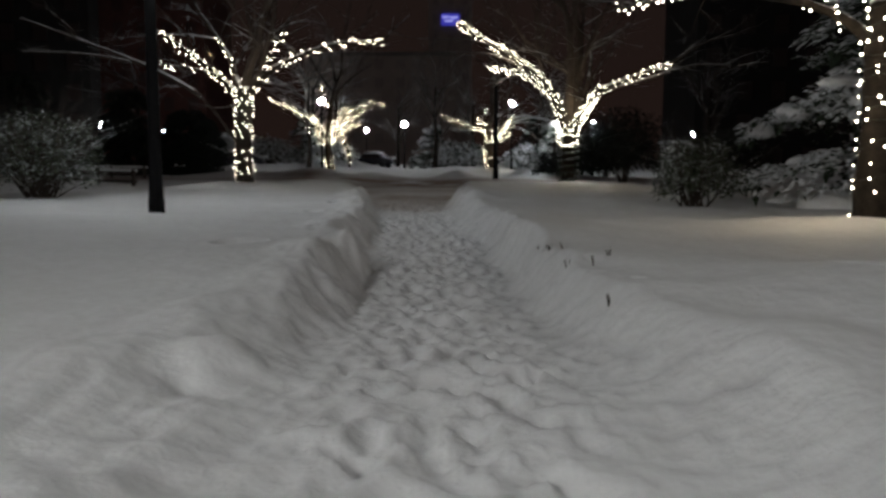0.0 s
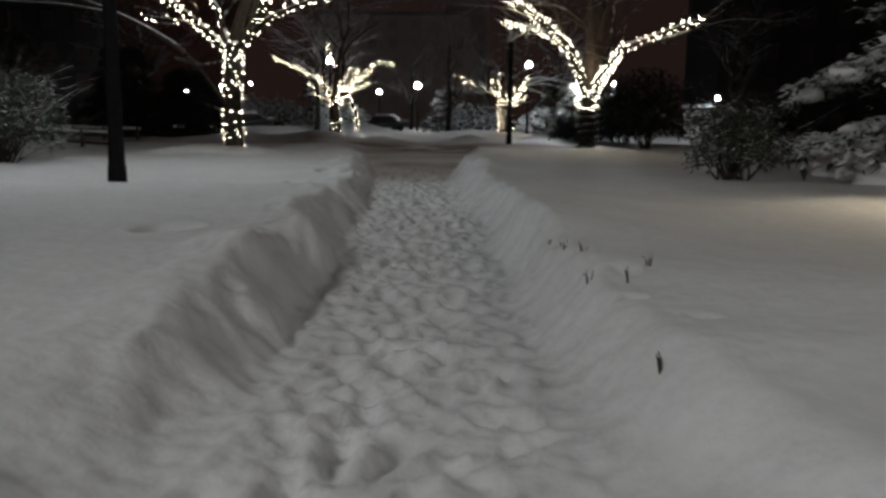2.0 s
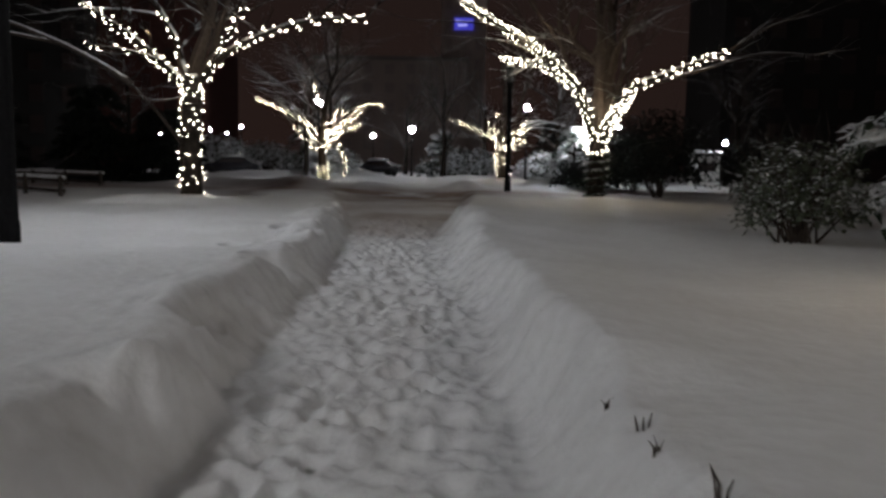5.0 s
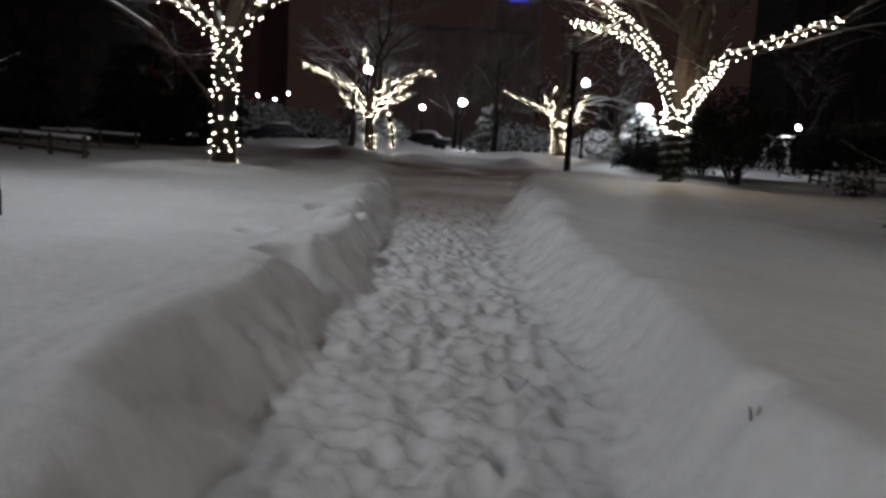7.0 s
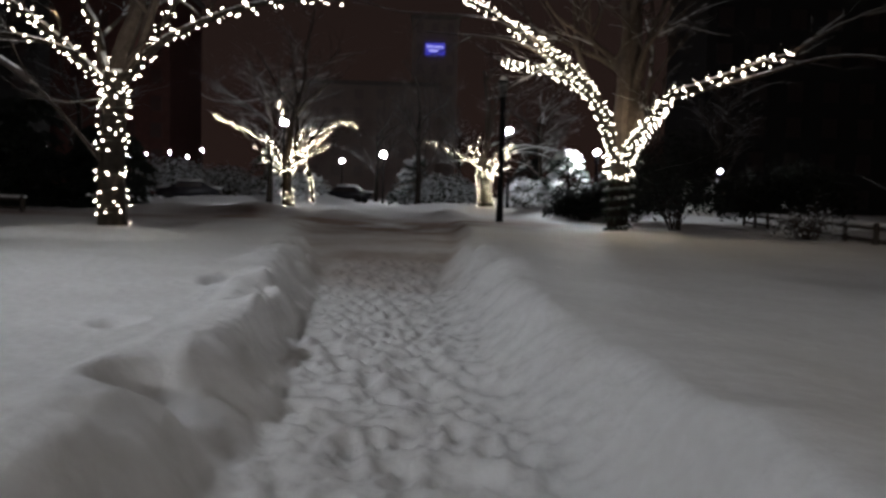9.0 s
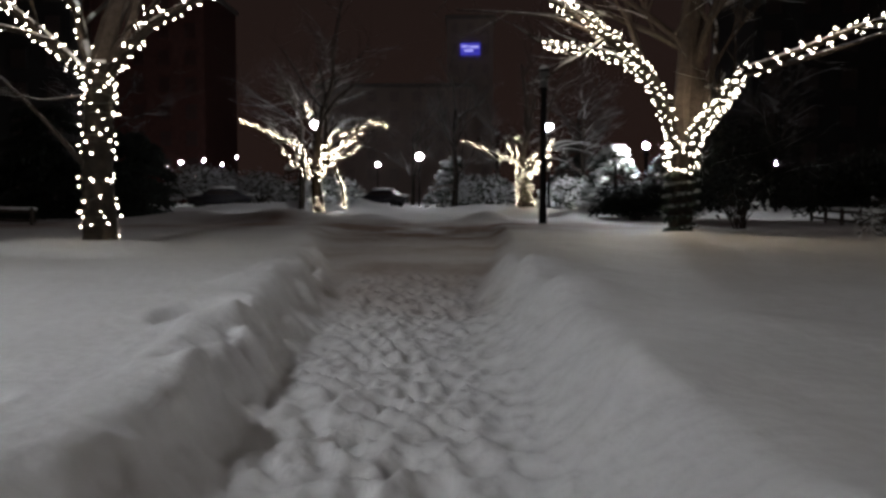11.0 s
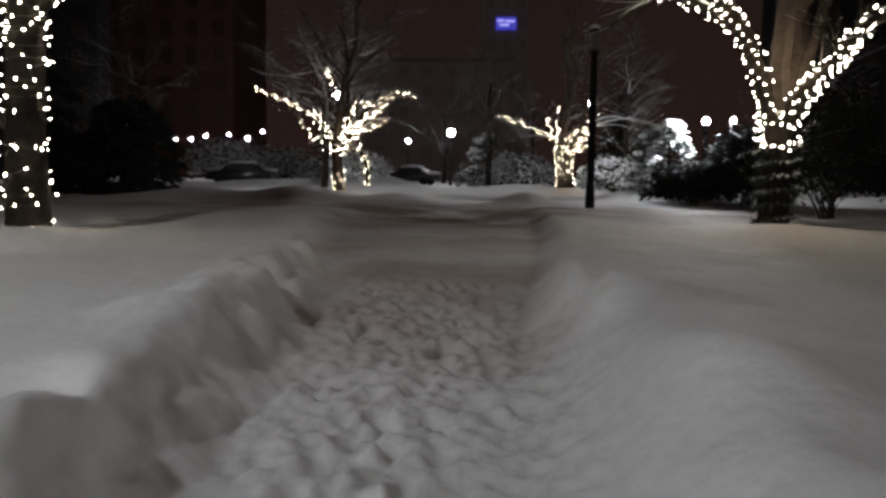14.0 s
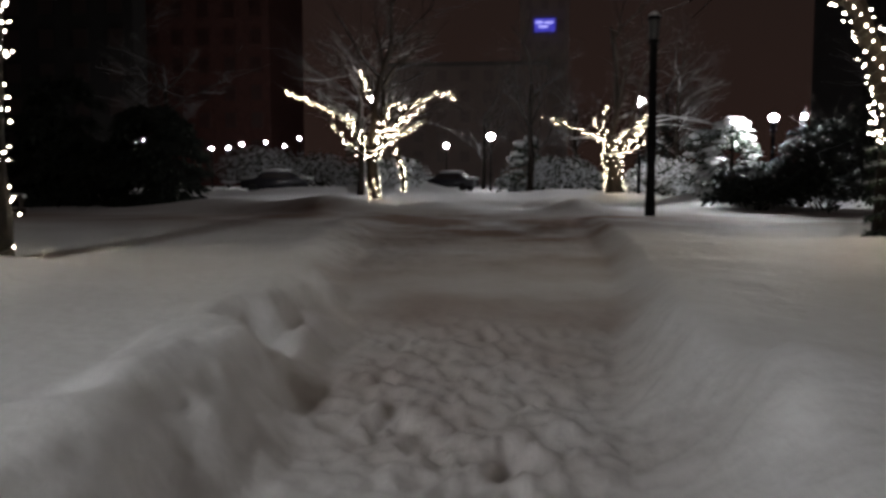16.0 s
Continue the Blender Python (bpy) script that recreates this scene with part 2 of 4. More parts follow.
def fnoise(x, y, scale, octaves=3):
    out, amp = 0, 1.0
    for k in range(octaves):
        out = out + amp * (vnoise(x * scale + 17.3 * k, y * scale + 9.1 * k) - 0.5)
        amp, scale = amp * 0.5, scale * 2.1
    return out


def sstep(v):
    v = np.clip(v, 0, 1)
    return v * v * (3 - 2 * v)


# snow heaped up: x, y, height, reach across, reach along
HEAPS = (
    (-5.9, 22.4, 0.03, 1.5, 0.9),  (4.3, 26.4, 0.14, 1.4, 1.3), (5.9, 9.2, 0.12, 1.6, 1.6),
    (-6.1, 37.5, 0.50, 1.7, 1.5), (-9.5, 39.0, 0.35, 2.5, 1.5), (0.7, 38.0, 0.36, 0.8, 1.2), (3.2, 39.0, 0.18, 2.0, 1.3), (-3.4, 39.0, 0.25, 0.9, 1.2), (3.1, 53.5, 0.35, 2.0, 2.0),
    (-6.6, 46.8, 0.15, 1.6, 1.6), (-9.0, 68.0, 0.95, 3.2, 3.0), (5.6, 44.0, 0.55, 1.8, 2.0), (1.5, 66.0, 0.35, 3.0, 2.0),
    (-15.0, 66.0, 0.5, 3.5, 2.5), (-5.0, 14.3, -0.17, 3.2, 2.6), (2.9, 3.4, 0.24, 0.9, 1.3), (1.75, 1.9, 0.07, 0.35, 0.5), (0.98, 16.3, 0.09, 0.26, 0.4), (0.8, 18.7, 0.07, 0.4, 0.28), (1.35, 18.7, 0.05, 0.35, 0.18), (-1.5, 15.9, 0.13, 0.22, 0.3), (-3.2, 11.0, 0.06, 1.5, 1.2),
)
# old foot holes in the deep snow: x, y, radius, depth
HOLES = (
    (-2.0, 7.25, 0.19, 0.34), (-1.8, 7.3, 0.10, 0.06), (2.88, 3.65, 0.14, 0.32), (1.23, 5.0, 0.055, 0.035),
    (1.35, 4.4, 0.055, 0.035), (1.29, 5.65, 0.055, 0.035), (1.43, 4.97, 0.06, 0.035), (1.26, 6.4, 0.05, 0.035), (1.27, 3.42, 0.055, 0.035),
    (1.12, 8.5, 0.09, 0.09), (-1.34, 11.65, 0.19, 0.28), (-0.92, 15.6, 0.14, 0.10), (-0.8, 14.45, 0.12, 0.12), (-1.95, 16.1, 0.27, 0.30), (1.5, 1.7, 0.09, 0.035),
    (-2.2, 13.6, 0.14, 0.10), (-2.2, 18.2, 0.18, 0.10), (-2.1, 20.4, 0.24, 0.28), (1.2, 7.4, 0.05, 0.035), (1.55, 3.9, 0.05, 0.035),
)
# the trench: foot of each bank, and the rim above it, along the walk
FLOOR_LEFT = ((-6, -0.3), (2.5, -0.33), (4.2, -0.42), (6.6, -0.5), (9.7, -0.72), (11.5, -0.77), (13.4, -0.97), (15.7, -1.2), (17.6, -1.27), (19, -1.38), (21, -1.68), (24, -2.3), (30, -3.1), (40, -3.6))
RIM_LEFT = ((-6, -1.35), (1.0, -1.3), (3, -1.05), (5, -0.92), (7.8, -0.95), (10.3, -1.22), (12, -1.32), (15, -1.5), (17, -1.72), (18.3, -1.92), (20, -2.08), (24, -2.9), (30, -4.0), (40, -4.6))
FLOOR_RIGHT = ((-6, 0.9), (2.7, 0.9), (4.8, 0.86), (7.4, 0.88), (10.8, 0.68), (12, 0.44), (14, 0.25), (16, 0.06), (19, 0.07), (21.6, 0.22), (26, 0.5), (40, 0.6))
RIM_RIGHT = ((-6, 1.9), (1.5, 1.7), (3, 1.4), (5.6, 1.3), (9, 1.22), (11.5, 1.13), (13, 1.04), (15, 0.98), (16.4, 0.84), (18.6, 0.76), (20.4, 0.62), (26, 1.0), (40, 1.3))


def along(y, line):
    return np.interp(y, [q[0] for q in line], [q[1] for q in line])


def edges(y):
    return along(y, FLOOR_LEFT), along(y, FLOOR_RIGHT)


def ground_height(x, y):
    x, y = np.asarray(x, float), np.asarray(y, float)
    z = 0.40 + 0.10 * fnoise(x, y, 0.16, 3) + 0.05 * fnoise(x, y, 0.8, 3)
    for hx, hy, h, rx, ry in HEAPS:
        z = z + h * np.exp(-(((x - hx) / rx) ** 2 + ((y - hy) / ry) ** 2))
    # squared-off block of snow round the west tree's foot
    z = z + 0.16 * np.exp(-(((x + 6.0 + 0.3 * fnoise(x, y, 1.2, 2)) / 1.65) ** 6 + ((y - 21.75) / 0.8) ** 6)) * (1 + 0.5 * fnoise(x, y, 1.5, 2))
    for hx, hy, r, d in HOLES:
        q = ((x - hx) / r) ** 2 + ((y - hy) / (r * 1.5)) ** 2
        z = z - d * np.exp(-q * q) + 0.008 * np.exp(-((np.sqrt(q) - 1.5) / 0.35) ** 2)
    el, er = edges(y)
    sway = fnoise(x * 0, y, 0.8, 2)
    rl = along(y, RIM_LEFT) + 0.14 * sway + 0.22 * fnoise(x * 1.9, y * 0.9, 2.0, 3)
    el = el + 0.10 * sway + 0.14 * fnoise(x * 1.7 + 9, y, 2.6, 2)
    rr = along(y, RIM_RIGHT) + 0.16 * fnoise(x * 0 + 5, y, 0.7, 3) + 0.08 * fnoise(x, y, 3.0, 2)
    er = er + 0.08 * fnoise(x * 0 + 2, y, 1.1, 2)
    wl, wr = np.maximum(el - rl, 0.2), np.maximum(rr - er, 0.3)
    fade = sstep((38.0 - y) / 9.0) * (1 - 0.45 * sstep((y - 19.0) / 5.0))
    inside = sstep((x - el + wl) / wl) * sstep(0.5 * np.clip((rr - x) / wr, 0, 1) + 0.5 * np.clip((rr - x) / wr, 0, 1) ** 0.8) * fade
    # low rims of cast-up snow along the trench
    z = z + fade * (0.085 * np.exp(-((x - rr + 0.08) / np.where(x > rr - 0.08, 1.1, 0.22)) ** 2) + 0.06 * np.exp(-((x - rl + 0.16) / 0.24) ** 2)) * (0.4 + 1.6 * vnoise(x * 1.5, y * 1.5))
    # lumps and bites along the left bank
    bank = np.exp(-((x - (el + rl) / 2) / 0.22) ** 2)
    z = z + fade * bank * (0.30 * np.clip(vnoise(x * 2.2 + 3, y * 1.7) - 0.62, 0, 1) - 0.30 * np.clip(vnoise(x * 2.0 + 31, y * 1.9 + 8) - 0.66, 0, 1)) * 2.3
    far = 1 - 0.8 * sstep((y - 19.5) / 3.5)
    rough = far * (1 - 0.3 * sstep((7.0 - y) / 4.0)) * (0.035 * fnoise(x, y, 2.6, 2) + 0.042 * fnoise(x * 1.25, y * 0.85, 7.0, 2) + 0.06 * np.clip(fnoise(x, y, 6.0, 2) - 0.1, 0, 1) + 0.034 * fnoise(x * 1.2, y * 0.8, 14.0, 1))
    floor = 0.06 * sstep((y - 19.0) / 8.0) + 0.24 * sstep((6.2 - y) / 4.7) + rough
    z = z + 0.06 * fnoise(x, y, 4.5, 2) * inside * (1 - inside) * 4
    return z * (1 - inside) + floor * inside, inside


def slush_and_shade(x, y, inside):
    """How brown the snow is: dirt on the trodden end of the path and the ploughed-up bank at the crossing, with the dim
    light there painted in.
    """
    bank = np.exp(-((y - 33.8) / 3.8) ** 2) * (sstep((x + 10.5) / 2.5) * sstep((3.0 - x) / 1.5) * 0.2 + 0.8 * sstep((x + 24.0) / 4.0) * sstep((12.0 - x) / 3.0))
    # ground right of the path, its dimness painted on as brown
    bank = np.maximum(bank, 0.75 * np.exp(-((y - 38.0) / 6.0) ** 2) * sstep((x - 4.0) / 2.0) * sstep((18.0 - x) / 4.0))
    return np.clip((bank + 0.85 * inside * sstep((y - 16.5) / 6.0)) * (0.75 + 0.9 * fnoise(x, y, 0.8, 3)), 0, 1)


def build_ground():
    def spread(inner, outer, n):
        return inner + (outer - inner) * (np.linspace(0, 1, n)[1:] ** 2.6)

    fx = np.arange(-2.9, 3.3, 0.03)
    xs = np.concatenate([-spread(10.0, 420.0, 26)[::-1], np.arange(-10.0, -2.9, 0.14), fx, np.arange(3.3, 10.0, 0.14), spread(10.0, 420.0, 26)])
    ys = np.concatenate([-spread(3.0, 150.0, 14)[::-1], np.arange(-3.0, 0.4, 0.15), np.arange(0.4, 25.0, 0.035), np.arange(25.0, 32.0, 0.07), np.arange(32, 75, 0.3), spread(75.0, 520.0, 24)])
    gx, gy = np.meshgrid(xs, ys)
    gz, inside = ground_height(gx, gy)
    # trodden foot marks on the path
    rng = random.Random(5)
    for k in range(700):
        y = rng.uniform(0.4, 21.8)
        el, er = edges(y)
        x = el + 0.08 + (er - el - 0.1) * (rng.betavariate(1.6, 1.6))
        ang, depth = rng.gauss(0, 0.35), rng.uniform(0.015, 0.05)
        i0, i1 = np.searchsorted(ys, (y - 0.35, y + 0.35))
        j0, j1 = np.searchsorted(xs, (x - 0.3, x + 0.3))
        sx, sy = gx[i0:i1, j0:j1] - x, gy[i0:i1, j0:j1] - y
        u, v = sx * math.cos(ang) + sy * math.sin(ang), -sx * math.sin(ang) + sy * math.cos(ang)
        q = (u / 0.06) ** 2 + (v / 0.13) ** 2
        gz[i0:i1, j0:j1] += inside[i0:i1, j0:j1] * (-depth * np.exp(-q ** 1.3) + depth * 0.25 * np.exp(-((np.sqrt(q) - 1.45) / 0.3) ** 2))
    verts = np.stack([gx.ravel(), gy.ravel(), gz.ravel()], 1)
    ny, nx = gx.shape
    a = (np.arange(ny - 1)[:, None] * nx + np.arange(nx - 1)).ravel()
    faces = np.stack([a, a + 1, a + nx + 1, a + nx], 1)
    me = bpy.data.meshes.new("ground")
    me.from_pydata(verts.tolist(), [], faces.tolist())
    me.materials.append(SNOW)
    me.polygons.foreach_set("use_smooth", [True] * len(me.polygons))
    me.update()
    dirt_and_shade = me.attributes.new("dirt_and_shade", "FLOAT", "POINT")
    dirt_and_shade.data.foreach_set("value", slush_and_shade(gx, gy, inside).ravel())
    return tagged(new("ground", me), "deep white snow with a trodden trench path", "snow ground", kind="structure")


ground = build_ground()


def gz_at(x, y):
    return float(ground_height(x, y)[0])


# ---- lamp posts ----
def lamp_post(place, height, globe_mat, globe_r=0.22, label="black iron lamp post with a glowing white globe", r=0.075, group="lamp posts in the park"):
    t = thing("lamp_post", place, label, "street lamp", group)
    part("base", lathe(bmesh.new(), [(r + 0.03, -0.3), (r + 0.025, 0.25), (r + 0.012, 0.3), (r, 0.8)]), IRON, t)
    part("pole", lathe(bmesh.new(), [(r * 0.98, 0.75), (r * 0.8, height - 0.45)]), IRON, t)
    part("collar", lathe(bmesh.new(), [(r * 0.9, height - 0.47), (0.12, height - 0.4), (0.10, height - 0.3), (0.14, height - globe_r * 0.8)]), IRON, t)
    prof = [(globe_r * math.sin(a), height - globe_r * math.cos(a)) for a in np.linspace(0.25, math.pi - 0.1, 9)]
    part("globe", lathe(bmesh.new(), prof), globe_mat, t, "glowing white glass globe", smooth=True)
    part("cap", lathe(bmesh.new(), [(0.07, height + globe_r * 0.97), (0.05, height + globe_r + 0.05), (0.015, height + globe_r + 0.13)]), IRON, t)
    return t


def lantern_post(place, height, lit=None, label="", head_w=0.13):
    """A slim post with a tall lantern head."""
    t = thing("lamp_post", place, label, "street lamp", "lamp posts in the park")
    part("base", lathe(bmesh.new(), [(0.13, -0.25), (0.13, 0.3), (0.12, 0.4), (0.107, 0.58)]), IRON, t)
    part("pole", lathe(bmesh.new(), [(0.105, 0.5), (0.095, height - 0.75)]), IRON, t)
    part("collar", lathe(bmesh.new(), [(0.095, height - 0.77), (head_w, height - 0.68), (head_w, height - 0.62)]), IRON, t)
    part("lantern_glass", lathe(bmesh.new(), [(head_w * 0.9, height - 0.61), (head_w * 1.05, height - 0.15)]), lit or GLOBE_OFF, t)
    part("lantern_roof", lathe(bmesh.new(), [(head_w * 1.3, height - 0.15), (head_w * 1.1, height - 0.06), (0.04, height)]), IRON, t)
    part("snow_cap", lathe(bmesh.new(), [(head_w * 1.2, height - 0.055), (head_w * 0.8, height + 0.03), (0.02, height + 0.07)]), SNOW, t)
    return t


lamp_post((-5.33, 14.1, gz_at(-5.33, 14.1)), 4.95, GLOBE, 0.24, "black iron lamp post standing in deep snow", r=0.125)
# added post, never in view, to light the near snow from behind left
lamp_post((-4.6, -4.5, gz_at(-4.6, -4.5)), 4.95, GLOBE_ADDED_LEFT, 0.24, "black iron lamp post standing in deep snow", r=0.125)
# second unseen post, added to fill from behind right
lamp_post((7.2, -3.0, gz_at(7.2, -3.0)), 4.95, GLOBE_ADDED_RIGHT, 0.24, "black iron lamp post standing in deep snow", r=0.125)
lantern_post((2.40, 35.91, gz_at(2.4, 35.91)), 4.9, None, "slim black lamp post with an unlit lantern")
FAR_LAMPS = ((-4.4, 83.6, 4.5), (-8.78, 56.7, 4.95), (4.89, 59.4, 5.0), (-10.1, 101.0, 4.5), (-24.25, 94.9, 5.0), (-26.0, 95.5, 4.3), (-27.74, 95, 4.65), (-30.2, 95, 4.45), (-32.1, 96, 4.15), (-33.4, 95, 4.05), (-40.7, 95, 5.0), (-39.7, 92, 4.4))
lamp_post((FAR_LAMPS[0][0], FAR_LAMPS[0][1], 0.4), 4.5, GLOBE2, 0.29, "far lamp post with a large glowing globe")
for lx, ly, lh in FAR_LAMPS[1:]:
    lamp_post((lx, ly, 0.4), lh, GLOBE2, 0.22 if lx > -20 else 0.12, "distant black lamp post with a glowing white globe")
lamp_post((17.7, 57.4, 0.4), 2.8, GLOBE2, 0.13, "short lamp post glowing beside a white kiosk")
lamp_post((7.0, 42.3, 0.4), 2.85, GLOBE3, 0.11, "bright lamp post beside a snow-laden evergreen")
lamp_post((7.95, 42.4, 0.4), 2.9, GLOBE2, 0.08, "distant black lamp post with a glowing white globe")


# ---- trees ----
def grow(bm, start, heading, length, radius, depth, rng, droop=0.0):
    """A bare branch with its side twigs."""
    pts, d, p = [Vector(start)], Vector(heading).normalized(), Vector(start)
    n = max(3, int(length / 0.35))
    for k in range(n):
        d = (d + Vector((rng.gauss(0, 0.13), rng.gauss(0, 0.13), rng.gauss(0.02, 0.09) - droop))).normalized()
        p = p + d * (length / n)
        pts.append(p.copy())
    tube(bm, pts, radius, radius * 0.35, 6 if radius > 0.05 else 4)
    if depth > 0:
        for k in range(rng.randint(4, 6)):
            i = rng.randint(max(1, n // 4), n)
            side = Vector((rng.gauss(0, 1), rng.gauss(0, 1), rng.gauss(0.25, 0.5))).normalized()
            dd = (pts[i] - pts[i - 1]).normalized() * 0.8 + side * 0.75
            grow(bm, pts[i], dd, length * rng.uniform(0.4, 0.68), radius * (1 - 0.65 * i / n) * 0.55, depth - 1, rng, droop)


def bulb_mesh():
    bm = bmesh.new()
    lathe(bm, [(0.012, -0.04), (0.03, -0.015), (0.03, 0.015), (0.010, 0.045)], 6)
    return mesh_from("bulb", bm, BULB)


BULB_ME = bulb_mesh()


def wrap(line, r0, r1, gap, rng, spread=1.0, bare=-9.0):
    """Places on a cable wound round a limb."""
    out, turn, rest = [], rng.uniform(0, 6), 0.0
    n = len(line)
    for i in range(n - 1):
        a, b = line[i], line[i + 1]
        d, s = (b - a), (b - a).length
        if s < 1e-6:
            continue
        dn = d / s
        u = dn.cross(Vector((0, 0, 1)) if abs(dn.z) < 0.9 else Vector((1, 0, 0))).normalized()
        w = dn.cross(u)
        r = (r0 + (r1 - r0) * i / n) + 0.035
        while rest < s:
            turn += rng.uniform(0.7, 1.5)
            if noise.noise((a + dn * rest) * 2.3 + Vector((turn * 0.05, 0, 3.1))) < bare:
                rest += gap * rng.uniform(0.5, 1.5)
                continue
            out.append(a + dn * rest + (u * math.cos(turn) + w * math.sin(turn)) * r * spread + Vector((rng.gauss(0, 0.02), rng.gauss(0, 0.02), rng.gauss(0, 0.03))))
            rest += gap * rng.uniform(0.5, 1.5)
        rest -= s
    return out


def light_string(place, spots, label, single, size=1.0, seed=1):
    """Cable and bulbs; the spots are in the tree's own frame."""
    t = thing("string_lights", place, label, "string lights", "string lights on the trees")
    size *= 0.41
    bm = bmesh.new()
    for a, b in zip(spots, spots[1:]):
        if (a - b).length < 0.9:
            tube(bm, [a, (a + b) / 2 + Vector((0, 0, -0.01)), b], 0.006, 0.006, 3)
    part("cable", bm, WIRE, t)
    rng = random.Random(seed)
    if single:
        for s in spots[:300]:
            ob = new("bulb", BULB_ME)
            ob.parent = t
            ob.matrix_basis = Matrix.LocRotScale(s, Euler((rng.uniform(0, 3), rng.uniform(0, 3), 0)), (size * rng.uniform(0.7, 1.15),) * 3)
    rest = spots[300:] if single else spots
    if rest:
        bm = bmesh.new()
        for s in rest:
            q = rng.uniform(0.7, 1.15) * size
            lathe(bm, [(0.012 * q, -0.04 * q), (0.03 * q, 0), (0.010 * q, 0.045 * q)], 5, s)
        tagged(part("bulb_cluster", bm, BULB if single else BULB_FAR, t), kind="stuff")
    return t


def lit_tree(place, trunk, tr, limbs, plain, crown, label, slabel, seed, glow_w, glow_at, single=True, trunk_gap=0.035, size=1.0, trunk_from=0.0):
    """trunk: its line. limbs: (line, radius, bulb gap) with lights. plain: (line, radius) bare. crown: (start, heading, length, radius, depth)."""
    rng = random.Random(seed)
    t = thing("tree", place, label, "tree", "light-wrapped trees")
    line = smooth_line(trunk, 0.2)
    bm = bmesh.new()
    root = [line[0] + Vector((0, 0, -0.5))] + line
    tube(bm, root, tr * 1.12, tr * 0.8, 12, 0.06, rng)
    part("trunk", bm, BARK, t, "snow-dusted dark bark trunk", smooth=True)
    spots = []
    if trunk_gap:
        lit = [p for p in line if p.z >= trunk_from]
        spots += wrap(lit, tr * 1.05, tr * 0.85, trunk_gap, rng, bare=-0.3)
    for pts, r, gap in limbs:
        ln = smooth_line(pts, 0.18)
        bm = bmesh.new()
        tube(bm, ln, r, r * 0.35, 8, 0.08, rng)
        for k in range(4):
            i = rng.randint(len(ln) // 3, len(ln) - 1)
            dd = (ln[i] - ln[i - 1]).normalized() + Vector((rng.gauss(0, 0.7), rng.gauss(0, 0.7), rng.gauss(0.2, 0.5)))
            grow(bm, ln[i], dd, rng.uniform(0.6, 1.6), r * 0.3, 1, rng)
        part("limb", bm, BARK, t, smooth=True)
        if gap:
            spots += wrap(ln, r, r * 0.4, gap if single else gap * 1.6, rng)
    for pts, r in plain:
        ln = smooth_line(pts, 0.3)
        bm = bmesh.new()
        tube(bm, ln, r, r * 0.3, 7, 0.08, rng)
        for k in range(2):
            i = rng.randint(len(ln) // 2, len(ln) - 1)
            dd = (ln[i] - ln[i - 1]).normalized() + Vector((rng.gauss(0, 0.4), rng.gauss(0, 0.4), rng.gauss(0.1, 0.3)))
            grow(bm, ln[i], dd, rng.uniform(0.5, 1.3), r * 0.35, 1, rng)
        part("limb", bm, TWIG if single else SNOWY_LIMB, t, "snow-covered bare limb", smooth=True)
    bm = bmesh.new()
    for s, h, ln, r, dep in crown:
        grow(bm, s, h, ln, r, dep, rng)
    tagged(part("crown", bm, TWIG, t, "bare snow-dusted crown of twigs"), kind="stuff")
    light_string(place, spots, slabel, single, size, seed)
    # unseen point lamps, added to throw the light of the bulbs
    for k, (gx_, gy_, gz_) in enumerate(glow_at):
        ld = bpy.data.lights.new("string_glow_stand_in", "POINT")
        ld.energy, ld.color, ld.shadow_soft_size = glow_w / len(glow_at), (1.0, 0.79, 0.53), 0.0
        lo = new("string_glow_stand_in", ld)
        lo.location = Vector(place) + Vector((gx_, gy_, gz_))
    return t


V = Vector
BULBS = "warm white string lights wound round trunk and limbs"
# tree on the west side of the path
lit_tree((-5.82, 22.85, 0.45), [(0, 0, 0), (-0.02, 0, 1.2), (0.05, 0, 2.5), (0.02, 0, 2.9)], 0.245,
         [([(-0.05, 0, 2.6), (-0.7, 0.1, 3.2), (-1.4, 0, 3.8), (-2.4, -0.3, 4.5)], 0.10, 0.045),
          ([(0.15, 0, 2.6), (0.5, 0, 3.1), (1.25, -0.2, 3.6), (2.7, -0.4, 4.1), (4.2, -0.5, 4.2)], 0.09, 0.065),
          ([(0.1, 0.1, 2.7), (0.5, 0.3, 3.3), (0.8, 0.4, 3.9), (1.2, 0.5, 4.6)], 0.09, 0.05),
          ([(-0.6, 0, 3.2), (-1.3, -0.3, 3.4), (-2.2, -0.6, 3.5)], 0.06, 0.10),
          ([(-0.1, 0.1, 2.8), (-0.35, 0.2, 3.6), (-0.8, 0.3, 4.4)], 0.06, 0.10)],
         [([(-0.12, -0.1, 1.22), (-0.5, -0.7, 1.95), (-0.86, -1.3, 2.55)], 0.05), ([(-0.86, -1.3, 2.55), (-1.6, -1.1, 3.0), (-3.2, -0.5, 3.7), (-6.2, -0.6, 4.8)], 0.07),
          ([(-2.6, -0.4, 3.5), (-4.2, -0.8, 3.75), (-6.0, -1.0, 3.8)], 0.045), ([(-0.2, 0, 2.4), (-0.8, -0.2, 2.3), (-1.5, -0.4, 2.5)], 0.02)],
         [(V((0.05, 0, 2.8)), (0.05, 0, 1), 4.5, 0.17, 3), (V((-0.1, 0, 2.9)), (-0.5, 0.2, 1), 3.8, 0.10, 3), (V((0.2, 0, 2.9)), (0.5, 0.2, 1), 3.8, 0.10, 3)],
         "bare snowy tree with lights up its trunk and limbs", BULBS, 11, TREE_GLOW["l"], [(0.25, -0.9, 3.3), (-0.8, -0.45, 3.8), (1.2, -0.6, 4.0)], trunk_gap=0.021)
